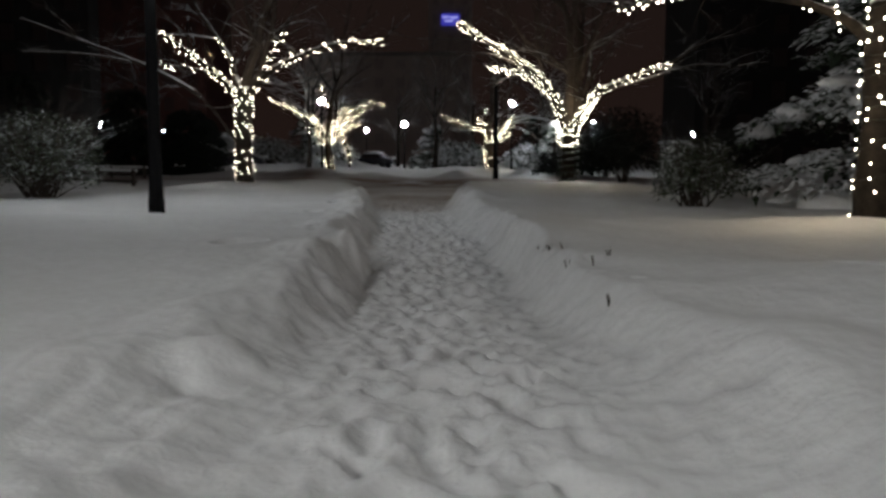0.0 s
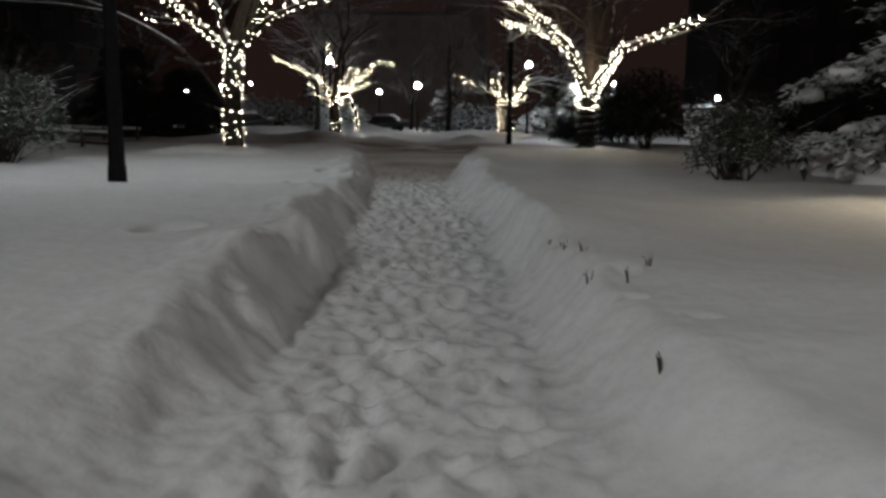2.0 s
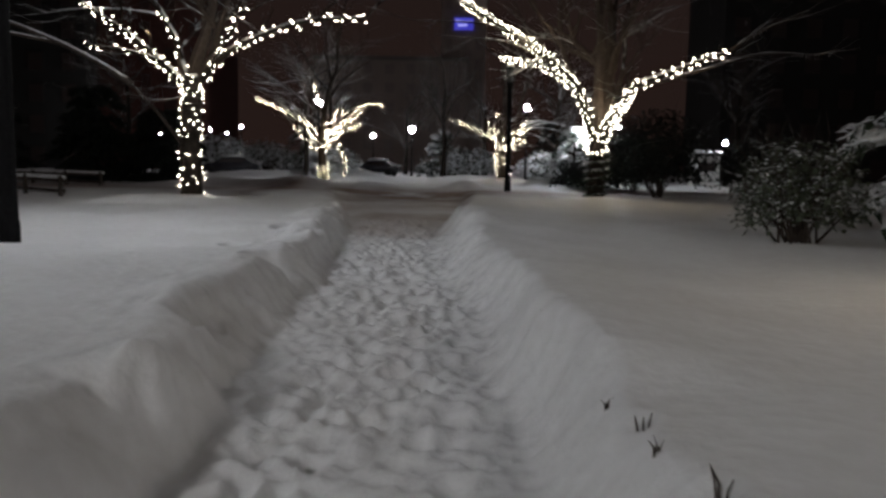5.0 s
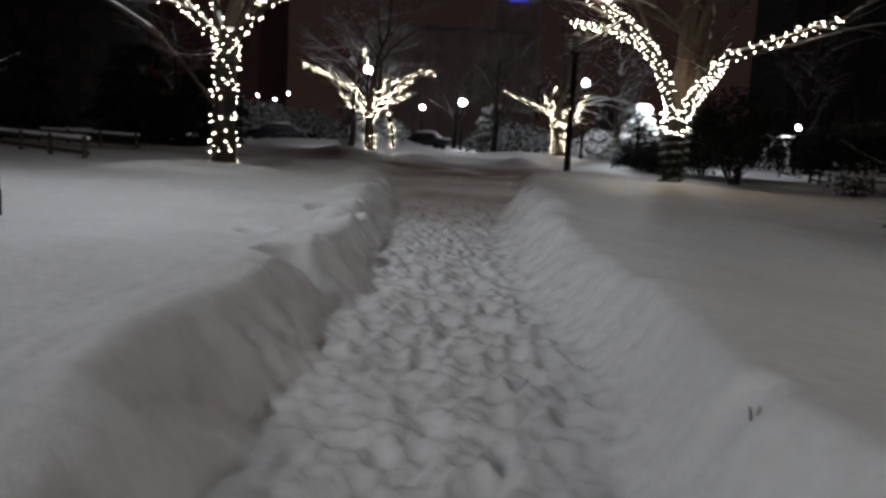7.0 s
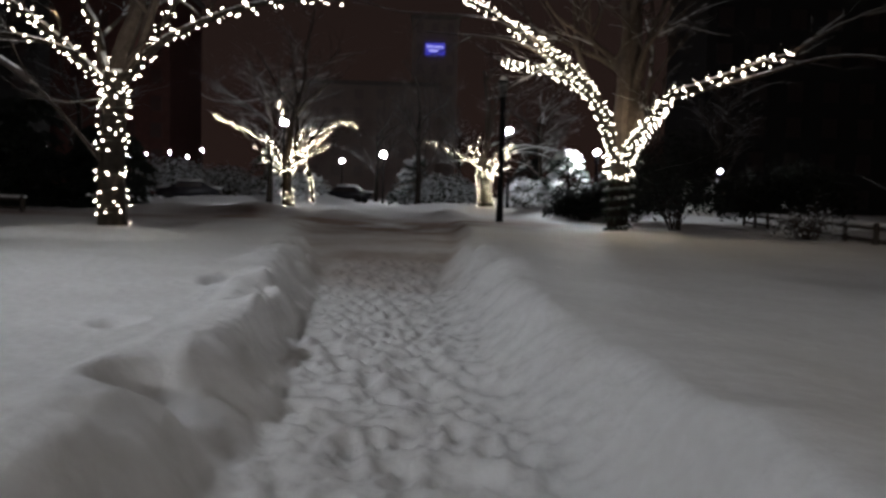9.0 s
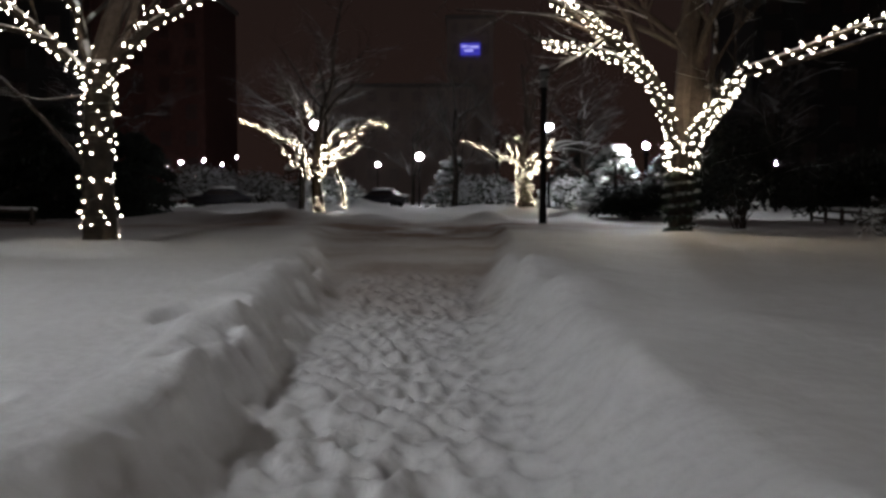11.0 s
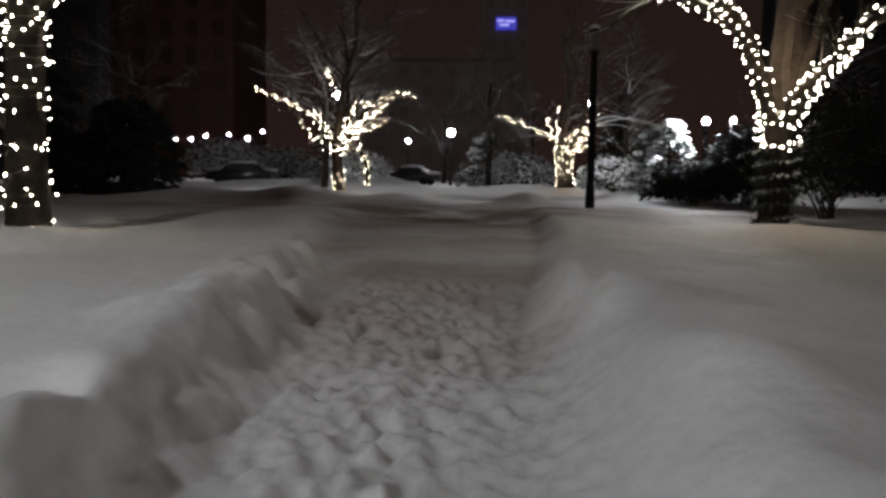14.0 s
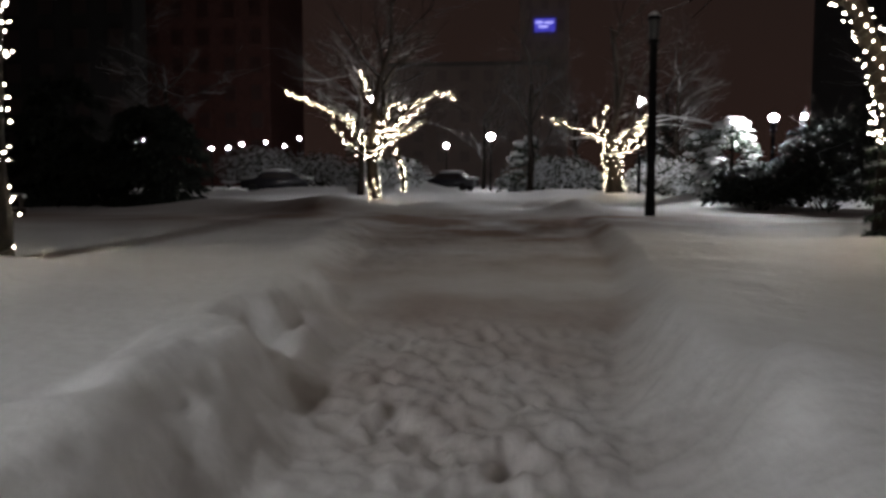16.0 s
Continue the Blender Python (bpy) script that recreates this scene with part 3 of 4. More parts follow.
# tree on the east side
lit_tree((4.40, 26.9, 0.45), [(0, 0, 0), (0.0, 0, 0.8), (0.02, 0, 1.5), (0.05, 0, 1.9)], 0.24,
         [([(-0.05, 0, 1.7), (-0.25, 0, 2.3), (-0.5, 0, 2.9), (-0.75, -0.1, 3.3), (-1.8, -0.3, 4.15), (-3.9, -0.6, 5.35)], 0.15, 0.026),
          ([(-0.75, -0.1, 3.2), (-1.5, 0.2, 3.75), (-2.4, 0.6, 3.95), (-2.75, 0.8, 4.05)], 0.09, 0.030),
          ([(0.1, 0, 1.7), (0.25, -0.3, 2.1), (0.5, -1.0, 2.65), (0.7, -1.6, 3.1)], 0.16, 0.015),
          ([(0.7, -1.6, 3.1), (1.25, -2.0, 3.28), (2.0, -2.5, 3.58), (2.65, -2.9, 3.8)], 0.09, 0.042),
          ([(-0.33, -0.08, 1.9), (-0.36, -0.1, 1.55), (-0.2, -0.3, 1.32), (0.1, -0.33, 1.35), (0.25, -0.33, 1.45)], 0.015, 0.05)],
         [([(0.7, -1.6, 3.05), (1.8, -2.2, 3.3), (3.4, -2.9, 3.75), (4.6, -3.2, 3.7)], 0.06), ([(-1.2, -0.1, 3.7), (-2.6, -0.5, 4.3), (-4.6, -0.9, 4.4)], 0.05),
          ([(-1.5, -0.2, 3.9), (-3.0, -0.7, 4.7), (-5.2, -1.2, 4.75)], 0.045), ([(2.65, -2.9, 3.8), (3.4, -3.2, 4.3), (4.3, -3.5, 4.7)], 0.04)],
         [(V((0.0, 0, 1.9)), (-0.12, 0.1, 1), 5.2, 0.19, 3), (V((0.1, 0, 2.0)), (0.16, 0.1, 1), 5.4, 0.20, 3), (V((0.3, 0, 2.4)), (0.6, 0.1, 1), 3.5, 0.09, 3), (V((-0.4, 0, 2.8)), (-0.5, 0.2, 1), 3.8, 0.09, 3)],
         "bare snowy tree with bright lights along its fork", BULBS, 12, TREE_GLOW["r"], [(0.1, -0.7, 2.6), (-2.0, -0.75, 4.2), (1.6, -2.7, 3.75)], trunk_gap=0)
garland = thing("garland", (4.40, 26.9, 0.45), "dark evergreen garland wound round the trunk, dusted with snow", "garland")
_rg = random.Random(8)
_bm = bmesh.new()
_ln = [Vector((math.cos(a) * 0.295, math.sin(a) * 0.295, 0.02 + a * 0.036)) for a in np.arange(0, 38, 0.35)]
tube(_bm, _ln, 0.028, 0.028, 6, 0.3, _rg)
part("rope", _bm, NEEDLE_DARK, garland)
_bm = bmesh.new()
for q in range(900):
    p = _ln[_rg.randrange(len(_ln))]
    spray(_bm, p, Vector((p.x + _rg.gauss(0, 0.2), p.y + _rg.gauss(0, 0.2), _rg.gauss(0, 0.2))), _rg.uniform(0.06, 0.13), 0.02, _rg)
tagged(part("foliage", _bm, NEEDLE, garland), kind="stuff")
# near tree by the evergreen
lit_tree((6.05, 9.6, 0.42), [(0, 0, 0), (0.02, 0, 1.2), (-0.02, 0, 2.4), (0, 0, 3.0)], 0.26,
         [([(-0.1, 0, 2.4), (-0.5, 0.1, 2.75), (-1.0, 0.2, 3.0), (-1.4, 0.3, 3.3)], 0.10, 0.10),
          ([(-1.0, 0.2, 3.0), (-1.5, 0.8, 3.2), (-2.2, 1.7, 3.38)], 0.07, 0), ([(-2.2, 1.7, 3.38), (-2.5, 2.0, 3.38), (-3.1, 2.4, 3.25)], 0.045, 0.06),
          ([(0.1, 0, 2.6), (0.8, 0, 3.2), (1.8, 0.2, 3.9)], 0.10, 0.06)],
         [], [(V((0, 0, 2.8)), (0, 0, 1), 4.5, 0.16, 3)],
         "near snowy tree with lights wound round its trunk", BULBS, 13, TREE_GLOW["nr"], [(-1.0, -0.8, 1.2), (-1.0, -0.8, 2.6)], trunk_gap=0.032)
# far trees
lit_tree((-6.75, 46.9, 0.45), [(0, 0, 0), (-0.1, 0, 1.0), (-0.15, 0, 2.0)], 0.26,
         [([(-0.2, 0, 1.8), (-0.7, 0, 2.6), (-1.4, 0, 3.3), (-2.4, -0.1, 3.8), (-3.5, -0.3, 4.25)], 0.07, 0.045),
          ([(-0.1, 0, 1.8), (0.05, 0, 3.0), (-0.2, 0, 4.0), (-0.6, 0, 5.15)], 0.07, 0.04),
          ([(0.1, 0, 1.8), (0.7, 0, 2.8), (1.3, 0, 3.6), (2.3, 0.1, 4.1), (3.15, 0.1, 4.05)], 0.07, 0.06),
          ([(0.0, 0, 1.7), (0.6, -0.3, 2.4), (1.4, -0.4, 3.2), (2.1, -0.5, 3.65)], 0.06, 0.05),
          ([(-0.1, -0.1, 1.9), (0.3, -0.3, 2.6), (0.6, -0.3, 3.3)], 0.06, 0.04), ([(0.3, 0, 2.2), (1.0, 0.2, 2.6), (1.9, 0.3, 3.0)], 0.05, 0.06), ([(-0.3, -0.2, 1.7), (-0.9, -0.5, 2.2), (-1.5, -0.7, 2.9)], 0.05, 0.06), ([(0.2, -0.2, 2.1), (0.9, -0.5, 3.0), (1.2, -0.6, 3.7)], 0.05, 0.06), ([(0.05, 0, 2.6), (0.4, 0.1, 3.4), (0.9, 0.1, 3.9)], 0.05, 0.06), ([(-0.2, -0.1, 1.9), (-0.5, -0.3, 2.6), (-1.0, -0.4, 3.4)], 0.06, 0.05),
          ([(1.05, 0.6, 0.35), (1.0, 0.5, 1.2), (0.75, 0.3, 1.9), (0.7, 0.2, 2.6), (1.0, 0.3, 3.4)], 0.08, 0.05)],
         [([(0.8, 0, 2.6), (1.8, -0.1, 3.1), (3.2, -0.2, 2.7)], 0.04)],
         [(V((-0.1, 0, 2.0)), (0, 0, 1), 6.0, 0.18, 3), (V((0.2, 0, 2.0)), (0.35, 0, 1), 5.0, 0.12, 3)],
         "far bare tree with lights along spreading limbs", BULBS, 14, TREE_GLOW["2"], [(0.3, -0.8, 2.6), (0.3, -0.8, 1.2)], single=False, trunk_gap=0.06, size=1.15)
lit_tree((3.15, 53.5, 0.5), [(0, 0, 0), (-0.1, 0, 1.0), (-0.25, 0, 2.0)], 0.42,
         [([(-0.3, 0, 2.0), (-1.0, 0, 2.8), (-2.0, 0.3, 3.2), (-3.4, 0.8, 3.85)], 0.06, 0.07),
          ([(-0.3, 0, 1.8), (-0.6, 0, 2.6), (-1.4, 0, 2.7)], 0.06, 0.06),
          ([(-0.1, 0, 2.0), (-0.5, 0, 3.0), (-0.5, 0, 4.1)], 0.06, 0.06),
          ([(0.0, 0, 1.9), (0.6, 0, 2.6), (1.0, 0, 3.3), (1.4, 0, 3.8)], 0.07, 0.04),
          ([(0.1, 0, 1.9), (0.9, -0.2, 2.2), (1.3, -0.2, 2.6)], 0.06, 0.05), ([(-0.2, -0.2, 1.9), (-0.8, -0.4, 2.9), (-1.1, -0.4, 3.6)], 0.05, 0.06), ([(0.1, -0.2, 2.0), (0.7, -0.5, 2.5), (1.2, -0.5, 3.2)], 0.05, 0.05), ([(0.4, 0, 2.4), (1.2, 0, 3.1), (1.9, 0, 3.5)], 0.05, 0.06),
          ([(-0.2, -0.1, 1.9), (0.1, -0.3, 2.7), (0.5, -0.3, 3.1)], 0.06, 0.04)],
         [([(1.2, 0, 3.4), (2.0, -0.1, 3.7), (3.4, -0.2, 3.45)], 0.07), ([(0.8, -0.1, 3.0), (1.9, -0.3, 3.45), (3.0, -0.4, 3.6), (3.9, -0.4, 3.4)], 0.06), ([(-0.6, -0.1, 2.6), (-1.4, -0.3, 2.75), (-2.2, -0.4, 2.6)], 0.06), ([(1.2, 0, 3.2), (2.4, -0.1, 3.3), (4.0, 0, 2.9)], 0.04)],
         [(V((-0.2, 0, 2.0)), (-0.1, 0, 1), 6.0, 0.2, 3), (V((0.2, 0, 2.0)), (0.3, 0, 1), 5.0, 0.14, 3)],
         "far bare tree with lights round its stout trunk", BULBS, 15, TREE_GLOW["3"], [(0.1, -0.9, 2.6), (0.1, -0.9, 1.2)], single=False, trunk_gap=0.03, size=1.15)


def bare_tree(place, height, seed, label, group="bare trees of the park"):
    rng = random.Random(seed)
    t = thing("tree", place, label, "tree", group)
    bm = bmesh.new()
    line = smooth_line([(0, 0, -0.3), (0.1, 0, height * 0.2), (0.0, 0.1, height * 0.4), (0.1, 0, height * 0.62)], 0.4)
    tube(bm, line, height * 0.020, height * 0.010, 8, 0.08, rng)
    part("trunk", bm, BARK, t, smooth=True)
    bm = bmesh.new()
    for k in range(9):
        i = rng.randint(len(line) // 3, len(line) - 1)
        a = rng.uniform(0, 6.28)
        grow(bm, line[i], (math.cos(a), math.sin(a), rng.uniform(0.5, 1.3)), height * rng.uniform(0.25, 0.42), height * 0.008, 3, rng)
    tagged(part("crown", bm, RIME, t), kind="stuff")
    return t


kinds = [bare_tree((-10.5, 61, 0.3), 11, 31, "tall bare snow-dusted tree in the dark"), bare_tree((7.5, 64, 0.3), 10, 32, "tall bare snow-dusted tree in the dark"), bare_tree((-1.0, 70, 0.3), 12, 33, "tall bare snow-dusted tree in the dark")]
for k, (bx, by, bs) in enumerate(((-14, 84, 1.2), (3, 92, 1.2), (10, 84, 1.1), (-30, 78, 1.2), (-6, 98, 1.2), (26, 80, 1.2))):
    c = copy_thing(kinds[k % 3], pose(bx, by, 0.3, 0, 0, 77 * k))
    c.scale = (bs, bs, bs)


# ---- evergreens and shrubs ----
def clump(bm, p, r, flat, rng):
    """A heavy pillow of snow."""
    base = bmesh.ops.create_icosphere(bm, subdivisions=2, radius=1.0)["verts"]
    for v in base:
        n = 1 + 0.30 * noise.noise(v.co * 1.7 + p)
        v.co = Vector((v.co.x * r * n, v.co.y * r * n, v.co.z * r * flat * n)) + p


def conifer(place, height, radius, seed, label, mat=None, count=2600, snow=40, power=0.8, leaf=0.34, category="evergreen tree"):
    rng = random.Random(seed)
    t = thing("conifer", place, label, category)
    bm = bmesh.new()
    tube(bm, [(0, 0, -0.3), (0, 0, height * 0.5), (0.05, 0, height * 0.97)], height * 0.03, 0.02, 7)
    part("trunk", bm, BARK, t)
    bm, bs = bmesh.new(), bmesh.new()
    tiers = []
    for k in range(70):
        h = rng.random() ** 1.15
        a = rng.uniform(0, 6.283)
        reach = radius * ((1 - h) ** power) * rng.uniform(0.72, 1.12) + 0.1
        tiers.append((h * height * 0.95 + 0.12, a, reach))
    for k in range(count):
        z, a, reach = tiers[rng.randrange(70)]
        f = rng.random() ** 0.6
        aa = a + rng.gauss(0, 0.16)
        p = Vector((math.cos(aa) * reach * f, math.sin(aa) * reach * f, z - reach * 0.30 * f * f + rng.gauss(0, 0.06)))
        d = Vector((math.cos(aa + rng.gauss(0, 0.7)), math.sin(aa + rng.gauss(0, 0.7)), rng.gauss(0.0, 0.3)))
        spray(bm, p, d, leaf * rng.uniform(0.6, 1.3), leaf * rng.uniform(0.14, 0.3), rng)
    tagged(part("foliage", bm, mat or NEEDLE, t), kind="stuff")
    for k in range(snow):
        z, a, reach = tiers[k % 70]
        f = rng.uniform(0.45, 0.95)
        clump(bs, Vector((math.cos(a) * reach * f, math.sin(a) * reach * f, z - reach * 0.3 * f * f + 0.07)), rng.uniform(0.16, 0.42) * min(1.3, radius / 2), rng.uniform(0.3, 0.5), rng)
    if snow:
        tagged(part("snow_load", bs, SNOW, t, "pillows of snow on the boughs", smooth=True), kind="stuff")
    return t


def shrub(place, rx, ry, height, seed, label, mat=None, count=1500, leaf=0.12, stems=26):
    rng = random.Random(seed)
    t = thing("shrub", place, label, "shrub")
    bm, bl = bmesh.new(), bmesh.new()
    for k in range(stems):
        a, s = rng.uniform(0, 6.283), rng.uniform(0.2, 1.0)
        grow(bm, (rng.gauss(0, 0.1), rng.gauss(0, 0.1), -0.15), (math.cos(a) * rx * s, math.sin(a) * ry * s, height * rng.uniform(0.7, 1.1)), height * rng.uniform(0.7, 1.05), 0.022, 1, rng, 0.01)
    for k in range(count):
        a, u, f = rng.uniform(0, 6.283), rng.uniform(-0.4, 1.0), rng.random() ** 0.35
        lump = 1 + 0.32 * noise.noise(Vector((math.cos(a) * 2, math.sin(a) * 2, u * 2 + seed)))
        c = math.sqrt(max(0, 1 - u * u)) * f * lump
        p = Vector((math.cos(a) * rx * c, math.sin(a) * ry * c, max(0.03, height * (0.38 + 0.60 * u * f * lump))))
        d = Vector((math.cos(a) + rng.gauss(0, 0.6), math.sin(a) + rng.gauss(0, 0.6), rng.gauss(0.2, 0.6)))
        spray(bl, p, d, leaf * rng.uniform(0.6, 1.5), leaf * rng.uniform(0.2, 0.45), rng)
    tagged(part("branchwork", bm, TWIG, t), kind="stuff")
    tagged(part("foliage", bl, mat or FROST, t), kind="stuff")
    return t


shrub((-8.75, 16.5, 0.35), 1.35, 1.2, 2.0, 41, "round frosted shrub with pale snowy leaves", count=2600, leaf=0.10, stems=60)
shrub((5.15, 14.6, 0.4), 0.8, 0.8, 1.35, 42, "frosted leafy shrub standing in the snow", count=1700, leaf=0.11)
conifer((9.0, 15.6, 0.35), 5.7, 3.5, 43, "large dark evergreen loaded with snow", LADEN, count=9000, snow=48, power=0.8, leaf=0.30)
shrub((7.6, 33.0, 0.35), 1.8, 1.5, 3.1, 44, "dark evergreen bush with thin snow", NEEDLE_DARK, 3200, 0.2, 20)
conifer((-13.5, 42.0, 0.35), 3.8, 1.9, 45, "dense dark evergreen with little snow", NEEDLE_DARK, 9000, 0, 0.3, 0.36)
shrub((9.2, 27.5, 0.35), 1.0, 0.8, 0.95, 46, "low twiggy shrub weighed down by snow", TWIG, 300, 0.12, 40)
shrub((-20.0, 71.0, 0.4), 3.0, 2.0, 3.4, 47, "frosted pale shrub under far lamps", FROST_FAR, 2200, 0.32, 24)
shrub((-16.5, 74.0, 0.4), 2.4, 2.0, 3.0, 52, "frosted pale shrub under far lamps", FROST_FAR, 1800, 0.32, 24)
conifer((-13.6, 76.0, 0.4), 4.4, 2.3, 48, "dark snowy evergreen beneath a far lamp", None, 2600, 20, 0.5, 0.42)
conifer((-1.2, 79.0, 0.4), 4.4, 2.8, 49, "snow-laden evergreen beside a bright lamp", None, 2600, 40, 0.6, 0.42)
conifer((6.0, 43.4, 0.4), 2.9, 1.5, 50, "evergreen white with snow, brightly lit by a lamp", None, 2600, 110, 0.4, 0.26)
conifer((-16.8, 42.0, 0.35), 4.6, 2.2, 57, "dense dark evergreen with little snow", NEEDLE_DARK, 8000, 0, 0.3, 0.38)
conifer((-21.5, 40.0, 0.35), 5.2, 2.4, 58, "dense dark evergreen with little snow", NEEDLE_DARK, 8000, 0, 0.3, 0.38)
conifer((9.6, 69.0, 0.4), 4.6, 2.2, 59, "snowy evergreen far behind the lamps", None, 1800, 26, 0.55, 0.4)
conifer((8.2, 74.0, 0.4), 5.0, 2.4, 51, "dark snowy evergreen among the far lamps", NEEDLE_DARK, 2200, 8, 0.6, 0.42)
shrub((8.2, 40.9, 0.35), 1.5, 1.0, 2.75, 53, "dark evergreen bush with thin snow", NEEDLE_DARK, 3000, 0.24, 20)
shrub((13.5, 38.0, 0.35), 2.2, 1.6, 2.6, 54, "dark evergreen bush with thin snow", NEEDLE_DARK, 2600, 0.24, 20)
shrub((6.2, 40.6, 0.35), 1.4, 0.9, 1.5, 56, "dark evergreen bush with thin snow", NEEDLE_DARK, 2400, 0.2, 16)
shrub((6.6, 62.0, 0.4), 2.0, 1.5, 2.2, 55, "frosted shrub behind the light-wrapped tree", FROST_FAR, 1500, 0.28, 20)
shrub((-9.6, 66.0, 0.4), 2.2, 1.6, 2.4, 61, "snow-covered shrub below a far lamp", FROST_FAR, 1700, 0.3, 20)
shrub((1.4, 74.0, 0.4), 2.6, 1.8, 2.6, 62, "snow-covered shrub below a far lamp", FROST_FAR, 1700, 0.32, 20)
shrub((7.4, 57.5, 0.4), 1.6, 1.3, 1.6, 63, "snow-covered shrub behind the lamp post", FROST_FAR, 1400, 0.24, 18)


# ---- fences, kiosk, cars ----
def fence(p0, p1, label):
    p0, p1 = Vector(p0), Vector(p1)
    d = p1 - p0
    n = max(2, int(d.length / 2.0))
    t = thing("fence", (p0.x, p0.y, 0.3), label, "fence", turn=math.degrees(math.atan2(d.y, d.x)))
    for k in range(n + 1):
        x = d.length * k / n
        part("post", box(bmesh.new(), x - 0.05, x + 0.05, -0.05, 0.05, -0.3, 0.62, 0.01), WOOD, t)
    for z in (0.22, 0.5):
        part("rail", box(bmesh.new(), -0.1, d.length + 0.1, -0.085, -0.052, z - 0.05, z + 0.05, 0.01), WOOD, t)
    bm = bmesh.new()
    tube(bm, smooth_line([(-0.1, -0.07, 0.585), (d.length / 2, -0.07, 0.59), (d.length + 0.1, -0.07, 0.585)], 0.3), 0.05, 0.05, 6, 0.25, random.Random(3))
    part("snow_cap", bm, SNOW, t, "rounded ridge of snow", smooth=True)
    return t


fence((8.8, 21.0, 0), (12.5, 40.0, 0), "low dark wooden fence capped with snow")
fence((-9.8, 24.5, 0), (-17.0, 31.0, 0), "low dark wooden fence capped with snow")
fence((-13.0, 34.0, 0), (-19.0, 38.0, 0), "low dark wooden fence capped with snow")


def kiosk(place):
    t = thing("kiosk", place, "small white kiosk with a snowy roof", "kiosk")
    part("wall", box(bmesh.new(), -0.85, 0.85, -0.6, 0.6, -0.2, 2.0, 0.02), PAINT, t)
    part("window", box(bmesh.new(), -0.6, 0.6, -0.64, -0.604, 0.95, 1.55, 0.01), PANE, t)
    part("counter", box(bmesh.new(), -0.75, 0.75, -0.8, -0.604, 0.8, 0.87, 0.01), PAINT, t)
    part("roof", box(bmesh.new(), -1.05, 1.05, -0.85, 0.8, 2.004, 2.12, 0.02), DARK_WALL, t)
    part("snow_cap", box(bmesh.new(), -1.02, 1.02, -0.82, 0.77, 2.124, 2.34, 0.08), SNOW, t, smooth=True)
    return t


kiosk((16.75, 58.6, 0.4))


def car(place, turn):
    t = thing("car", place, "parked car buried under a coat of snow", "car", "parked snowy cars", turn=turn)
    bm = bmesh.new()
    prof = [(-2.1, 0.3), (-2.15, 0.75), (-1.7, 0.92), (-1.1, 0.98), (-0.6, 1.40), (0.9, 1.42), (1.5, 1.0), (2.1, 0.9), (2.15, 0.35)]
    left = [bm.verts.new((x, -0.85, z)) for x, z in prof]
    right = [bm.verts.new((x, 0.85, z)) for x, z in prof]
    bm.faces.new(left)
    bm.faces.new(right[::-1])
    for k in range(len(prof)):
        q = (k + 1) % len(prof)
        bm.faces.new((left[q], left[k], right[k], right[q]))
    bmesh.ops.bevel(bm, geom=list(bm.edges), offset=0.06, segments=2, affect="EDGES")
    part("body", bm, CAR_PAINT, t, smooth=True)
    for s in (-0.872, 0.852):
        part("window", box(bmesh.new(), -0.8, 1.0, s, s + 0.02, 1.0, 1.28, 0.005), PANE, t)
    for x, z, r in ((-1.5, 1.0, 0.8), (0.15, 1.48, 1.0), (1.75, 1.0, 0.7)):
        bm = bmesh.new()
        clump(bm, Vector((x, 0, z)), r, 0.16, random)
        part("snow_load", bm, SNOW, t, smooth=True)
    for x in (-1.35, 1.35):
        for y in (-0.8, 0.8):
            bm = bmesh.new()
            lathe(bm, [(0.2, -0.1), (0.31, -0.09), (0.33, 0), (0.31, 0.09), (0.2, 0.1)], 14)
            bmesh.ops.rotate(bm, verts=bm.verts, matrix=Matrix.Rotation(math.pi / 2, 3, "X"))
            bmesh.ops.translate(bm, verts=bm.verts, vec=(x, y, 0.33))
            part("wheel", bm, RUBBER, t)
    return t


c1 = car((-17.5, 67.0, 0.42), 12)
copy_thing(c1, pose(-7.2, 78.0, 0.42, 0, 0, -15))
copy_thing(c1, pose(3.5, 86.0, 0.42, 0, 0, 5))


# ---- buildings ----
def building(place, w, d, h, storeys, bays, wall_mat, label, turn=0.0, pane_mat=None):
    t = thing("building", place, label, "building", turn=turn)
    part("wall", box(bmesh.new(), -w / 2, w / 2, 0, d, -1, h), wall_mat, t)
    part("cornice", box(bmesh.new(), -w / 2 - 0.4, w / 2 + 0.4, -0.4, d + 0.4, h + 0.004, h + 0.7, 0.05), STONE, t)
    frame_bm = bmesh.new()
    fw, fh = w / bays * 0.42, h / storeys * 0.55
    box(frame_bm, -fw / 2 - 0.12, fw / 2 + 0.12, -0.1, 0.05, -fh / 2 - 0.12, fh / 2 + 0.12)
    fme = mesh_from("frame", frame_bm, wall_mat)
    pme = mesh_from("pane", box(bmesh.new(), -fw / 2, fw / 2, -0.13, -0.104, -fh / 2, fh / 2), pane_mat or PANE)
    for i in range(bays):
        for j in range(storeys):
            win = new("window", fme)
            win.parent = t
            win.location = (-w / 2 + w / bays * (i + 0.5), 0, h / storeys * (j + 0.52))
            pn = new("pane", pme)
            pn.parent = win
    return t


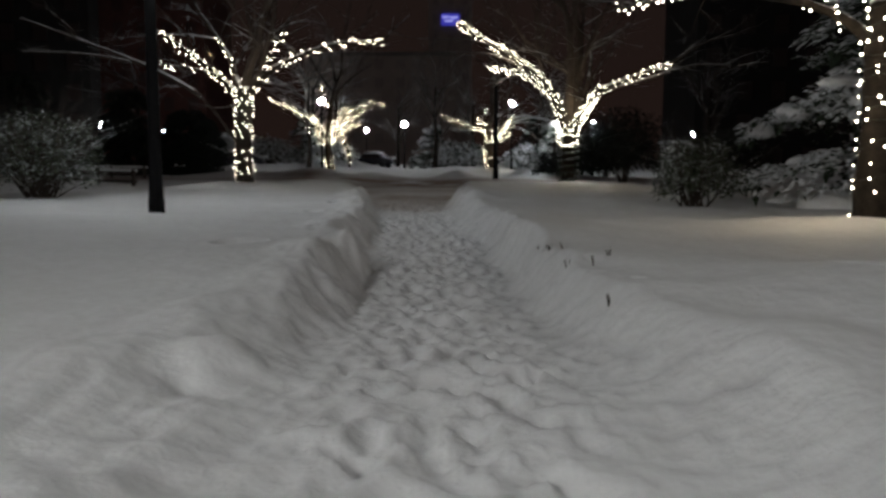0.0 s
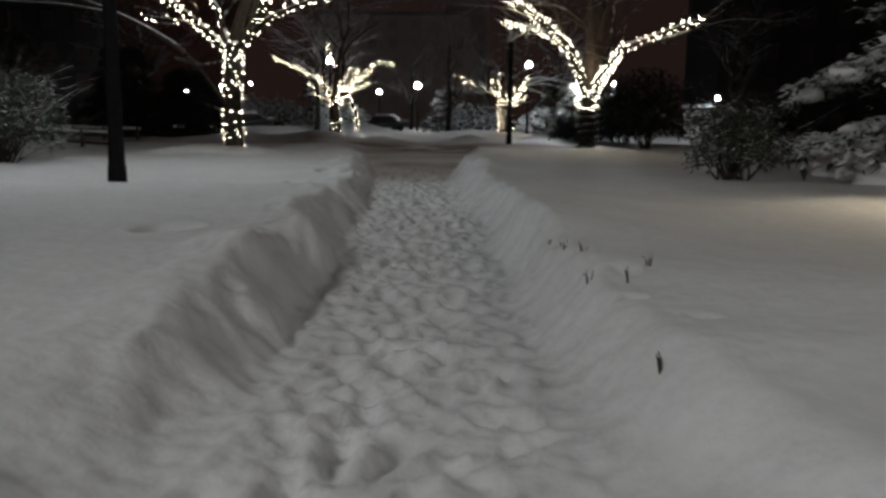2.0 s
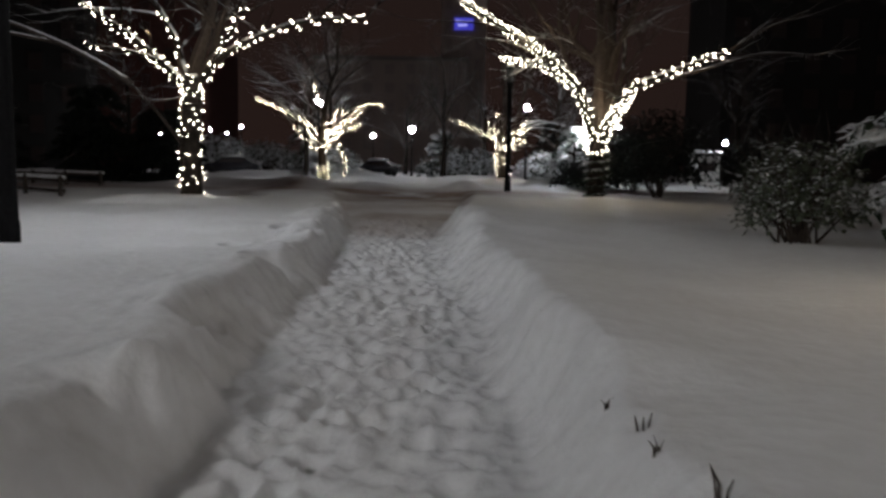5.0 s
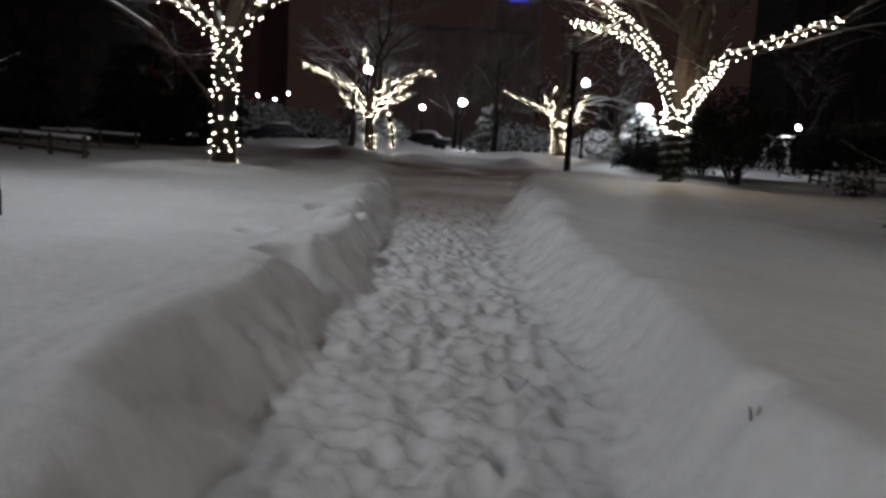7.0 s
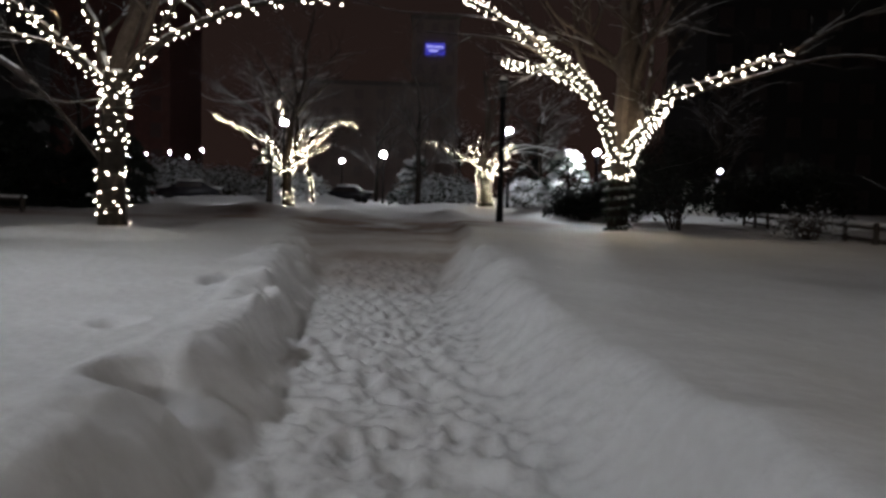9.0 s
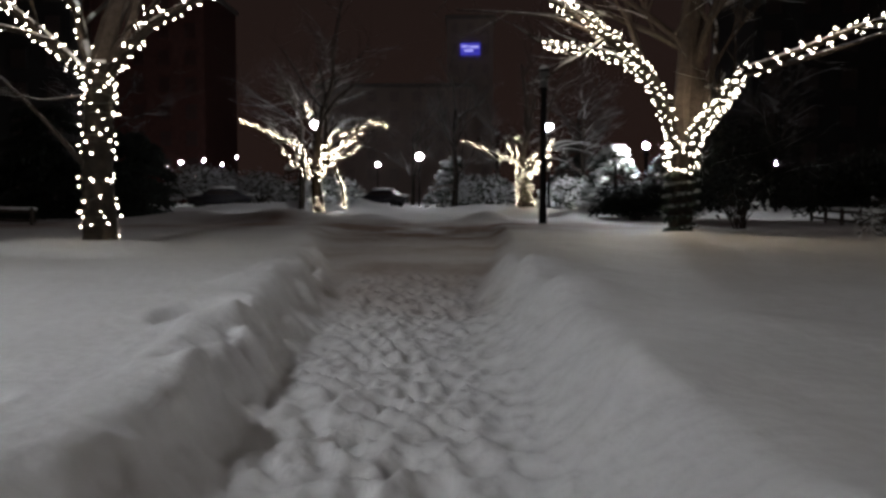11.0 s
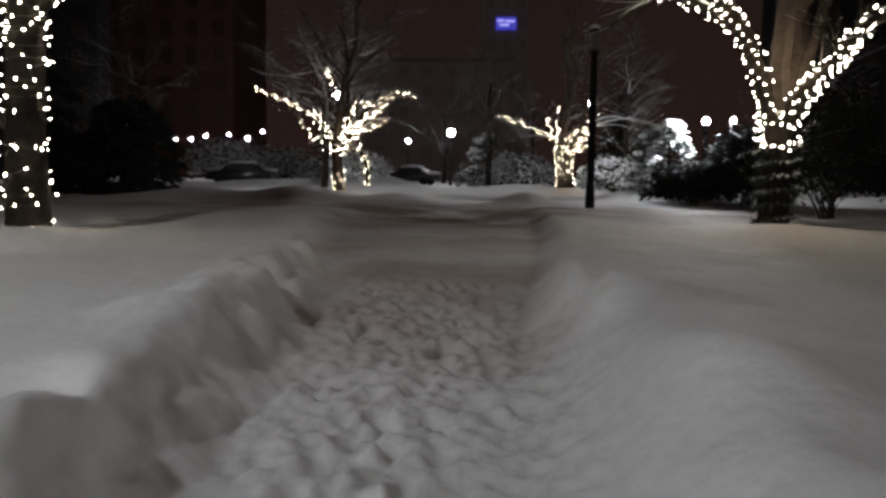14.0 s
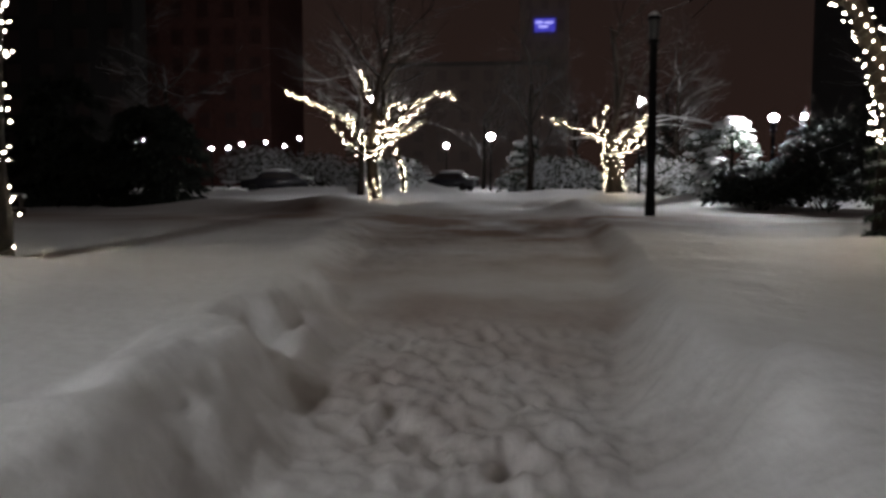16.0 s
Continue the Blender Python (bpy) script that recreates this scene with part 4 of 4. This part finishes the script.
building((-50, 124, 0), 26, 16, 30, 8, 7, BRICK, "dark red brick apartment block at night", pane_mat=BRICK_PANE)
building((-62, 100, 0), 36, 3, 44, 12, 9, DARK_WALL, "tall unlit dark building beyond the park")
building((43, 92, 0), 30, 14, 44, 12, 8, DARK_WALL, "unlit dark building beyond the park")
building((70, 124, 0), 28, 16, 28, 7, 7, BRICK, "dark red brick apartment block at night", pane_mat=BRICK_PANE)
building((-14, 165, 0), 30, 18, 22, 6, 7, HAZED_WALL, "distant concrete building at night, coloured pale for haze", pane_mat=HAZED_PANE)
tower = building((0.3, 171, 0), 9, 12, 36, 9, 3, HAZED_WALL, "tall unlit concrete tower carrying a blue sign", pane_mat=HAZED_PANE)

sign = thing("illuminated_sign", (0.3, 170.7, 30.1), "small glowing blue sign on the tower", "sign")
part("face", box(bmesh.new(), -1.9, 1.9, -0.1, 0.15, -1.2, 1.2, 0.05), SIGN_BLUE, sign)
for bx0, bx1, bz in ((-1.7, -0.4, 0.5), (-0.1, 1.6, 0.4), (-1.2, 0.6, -0.3)):
    part("bar", box(bmesh.new(), bx0, bx1, -0.16, -0.104, bz - 0.2, bz + 0.2), SIGN_WHITE, sign, "pale unreadable lettering bar")


# ---- dead stalks poking through the snow ----
def stalk(place, height, seed):
    rng = random.Random(seed)
    t = thing("plant_stalk", place, "thin dark dead stalk poking through the snow", "plant", "dead stalks by the path")
    for k in range(3):
        a = rng.uniform(0, 6.28)
        top = Vector((math.cos(a) * 0.03, math.sin(a) * 0.03, height * rng.uniform(0.6, 1.1)))
        bm = bmesh.new()
        tube(bm, [(0, 0, -0.08), top * 0.5 + Vector((rng.gauss(0, 0.006), 0, 0)), top], 0.006, 0.002, 5)
        part("stem", bm, WOOD, t)
    return t


for k, (sx_, sy_, sh_) in enumerate(((1.23, 5.0, 0.12), (1.41, 4.75, 0.13), (1.29, 5.65, 0.13), (1.56, 5.02, 0.11), (1.26, 6.4, 0.08), (1.27, 3.42, 0.10), (1.22, 6.05, 0.07), (1.12, 8.5, 0.06), (1.2, 6.75, 0.06))):
    stalk((sx_, sy_, gz_at(sx_, sy_)), sh_ * 0.7, 60 + k)
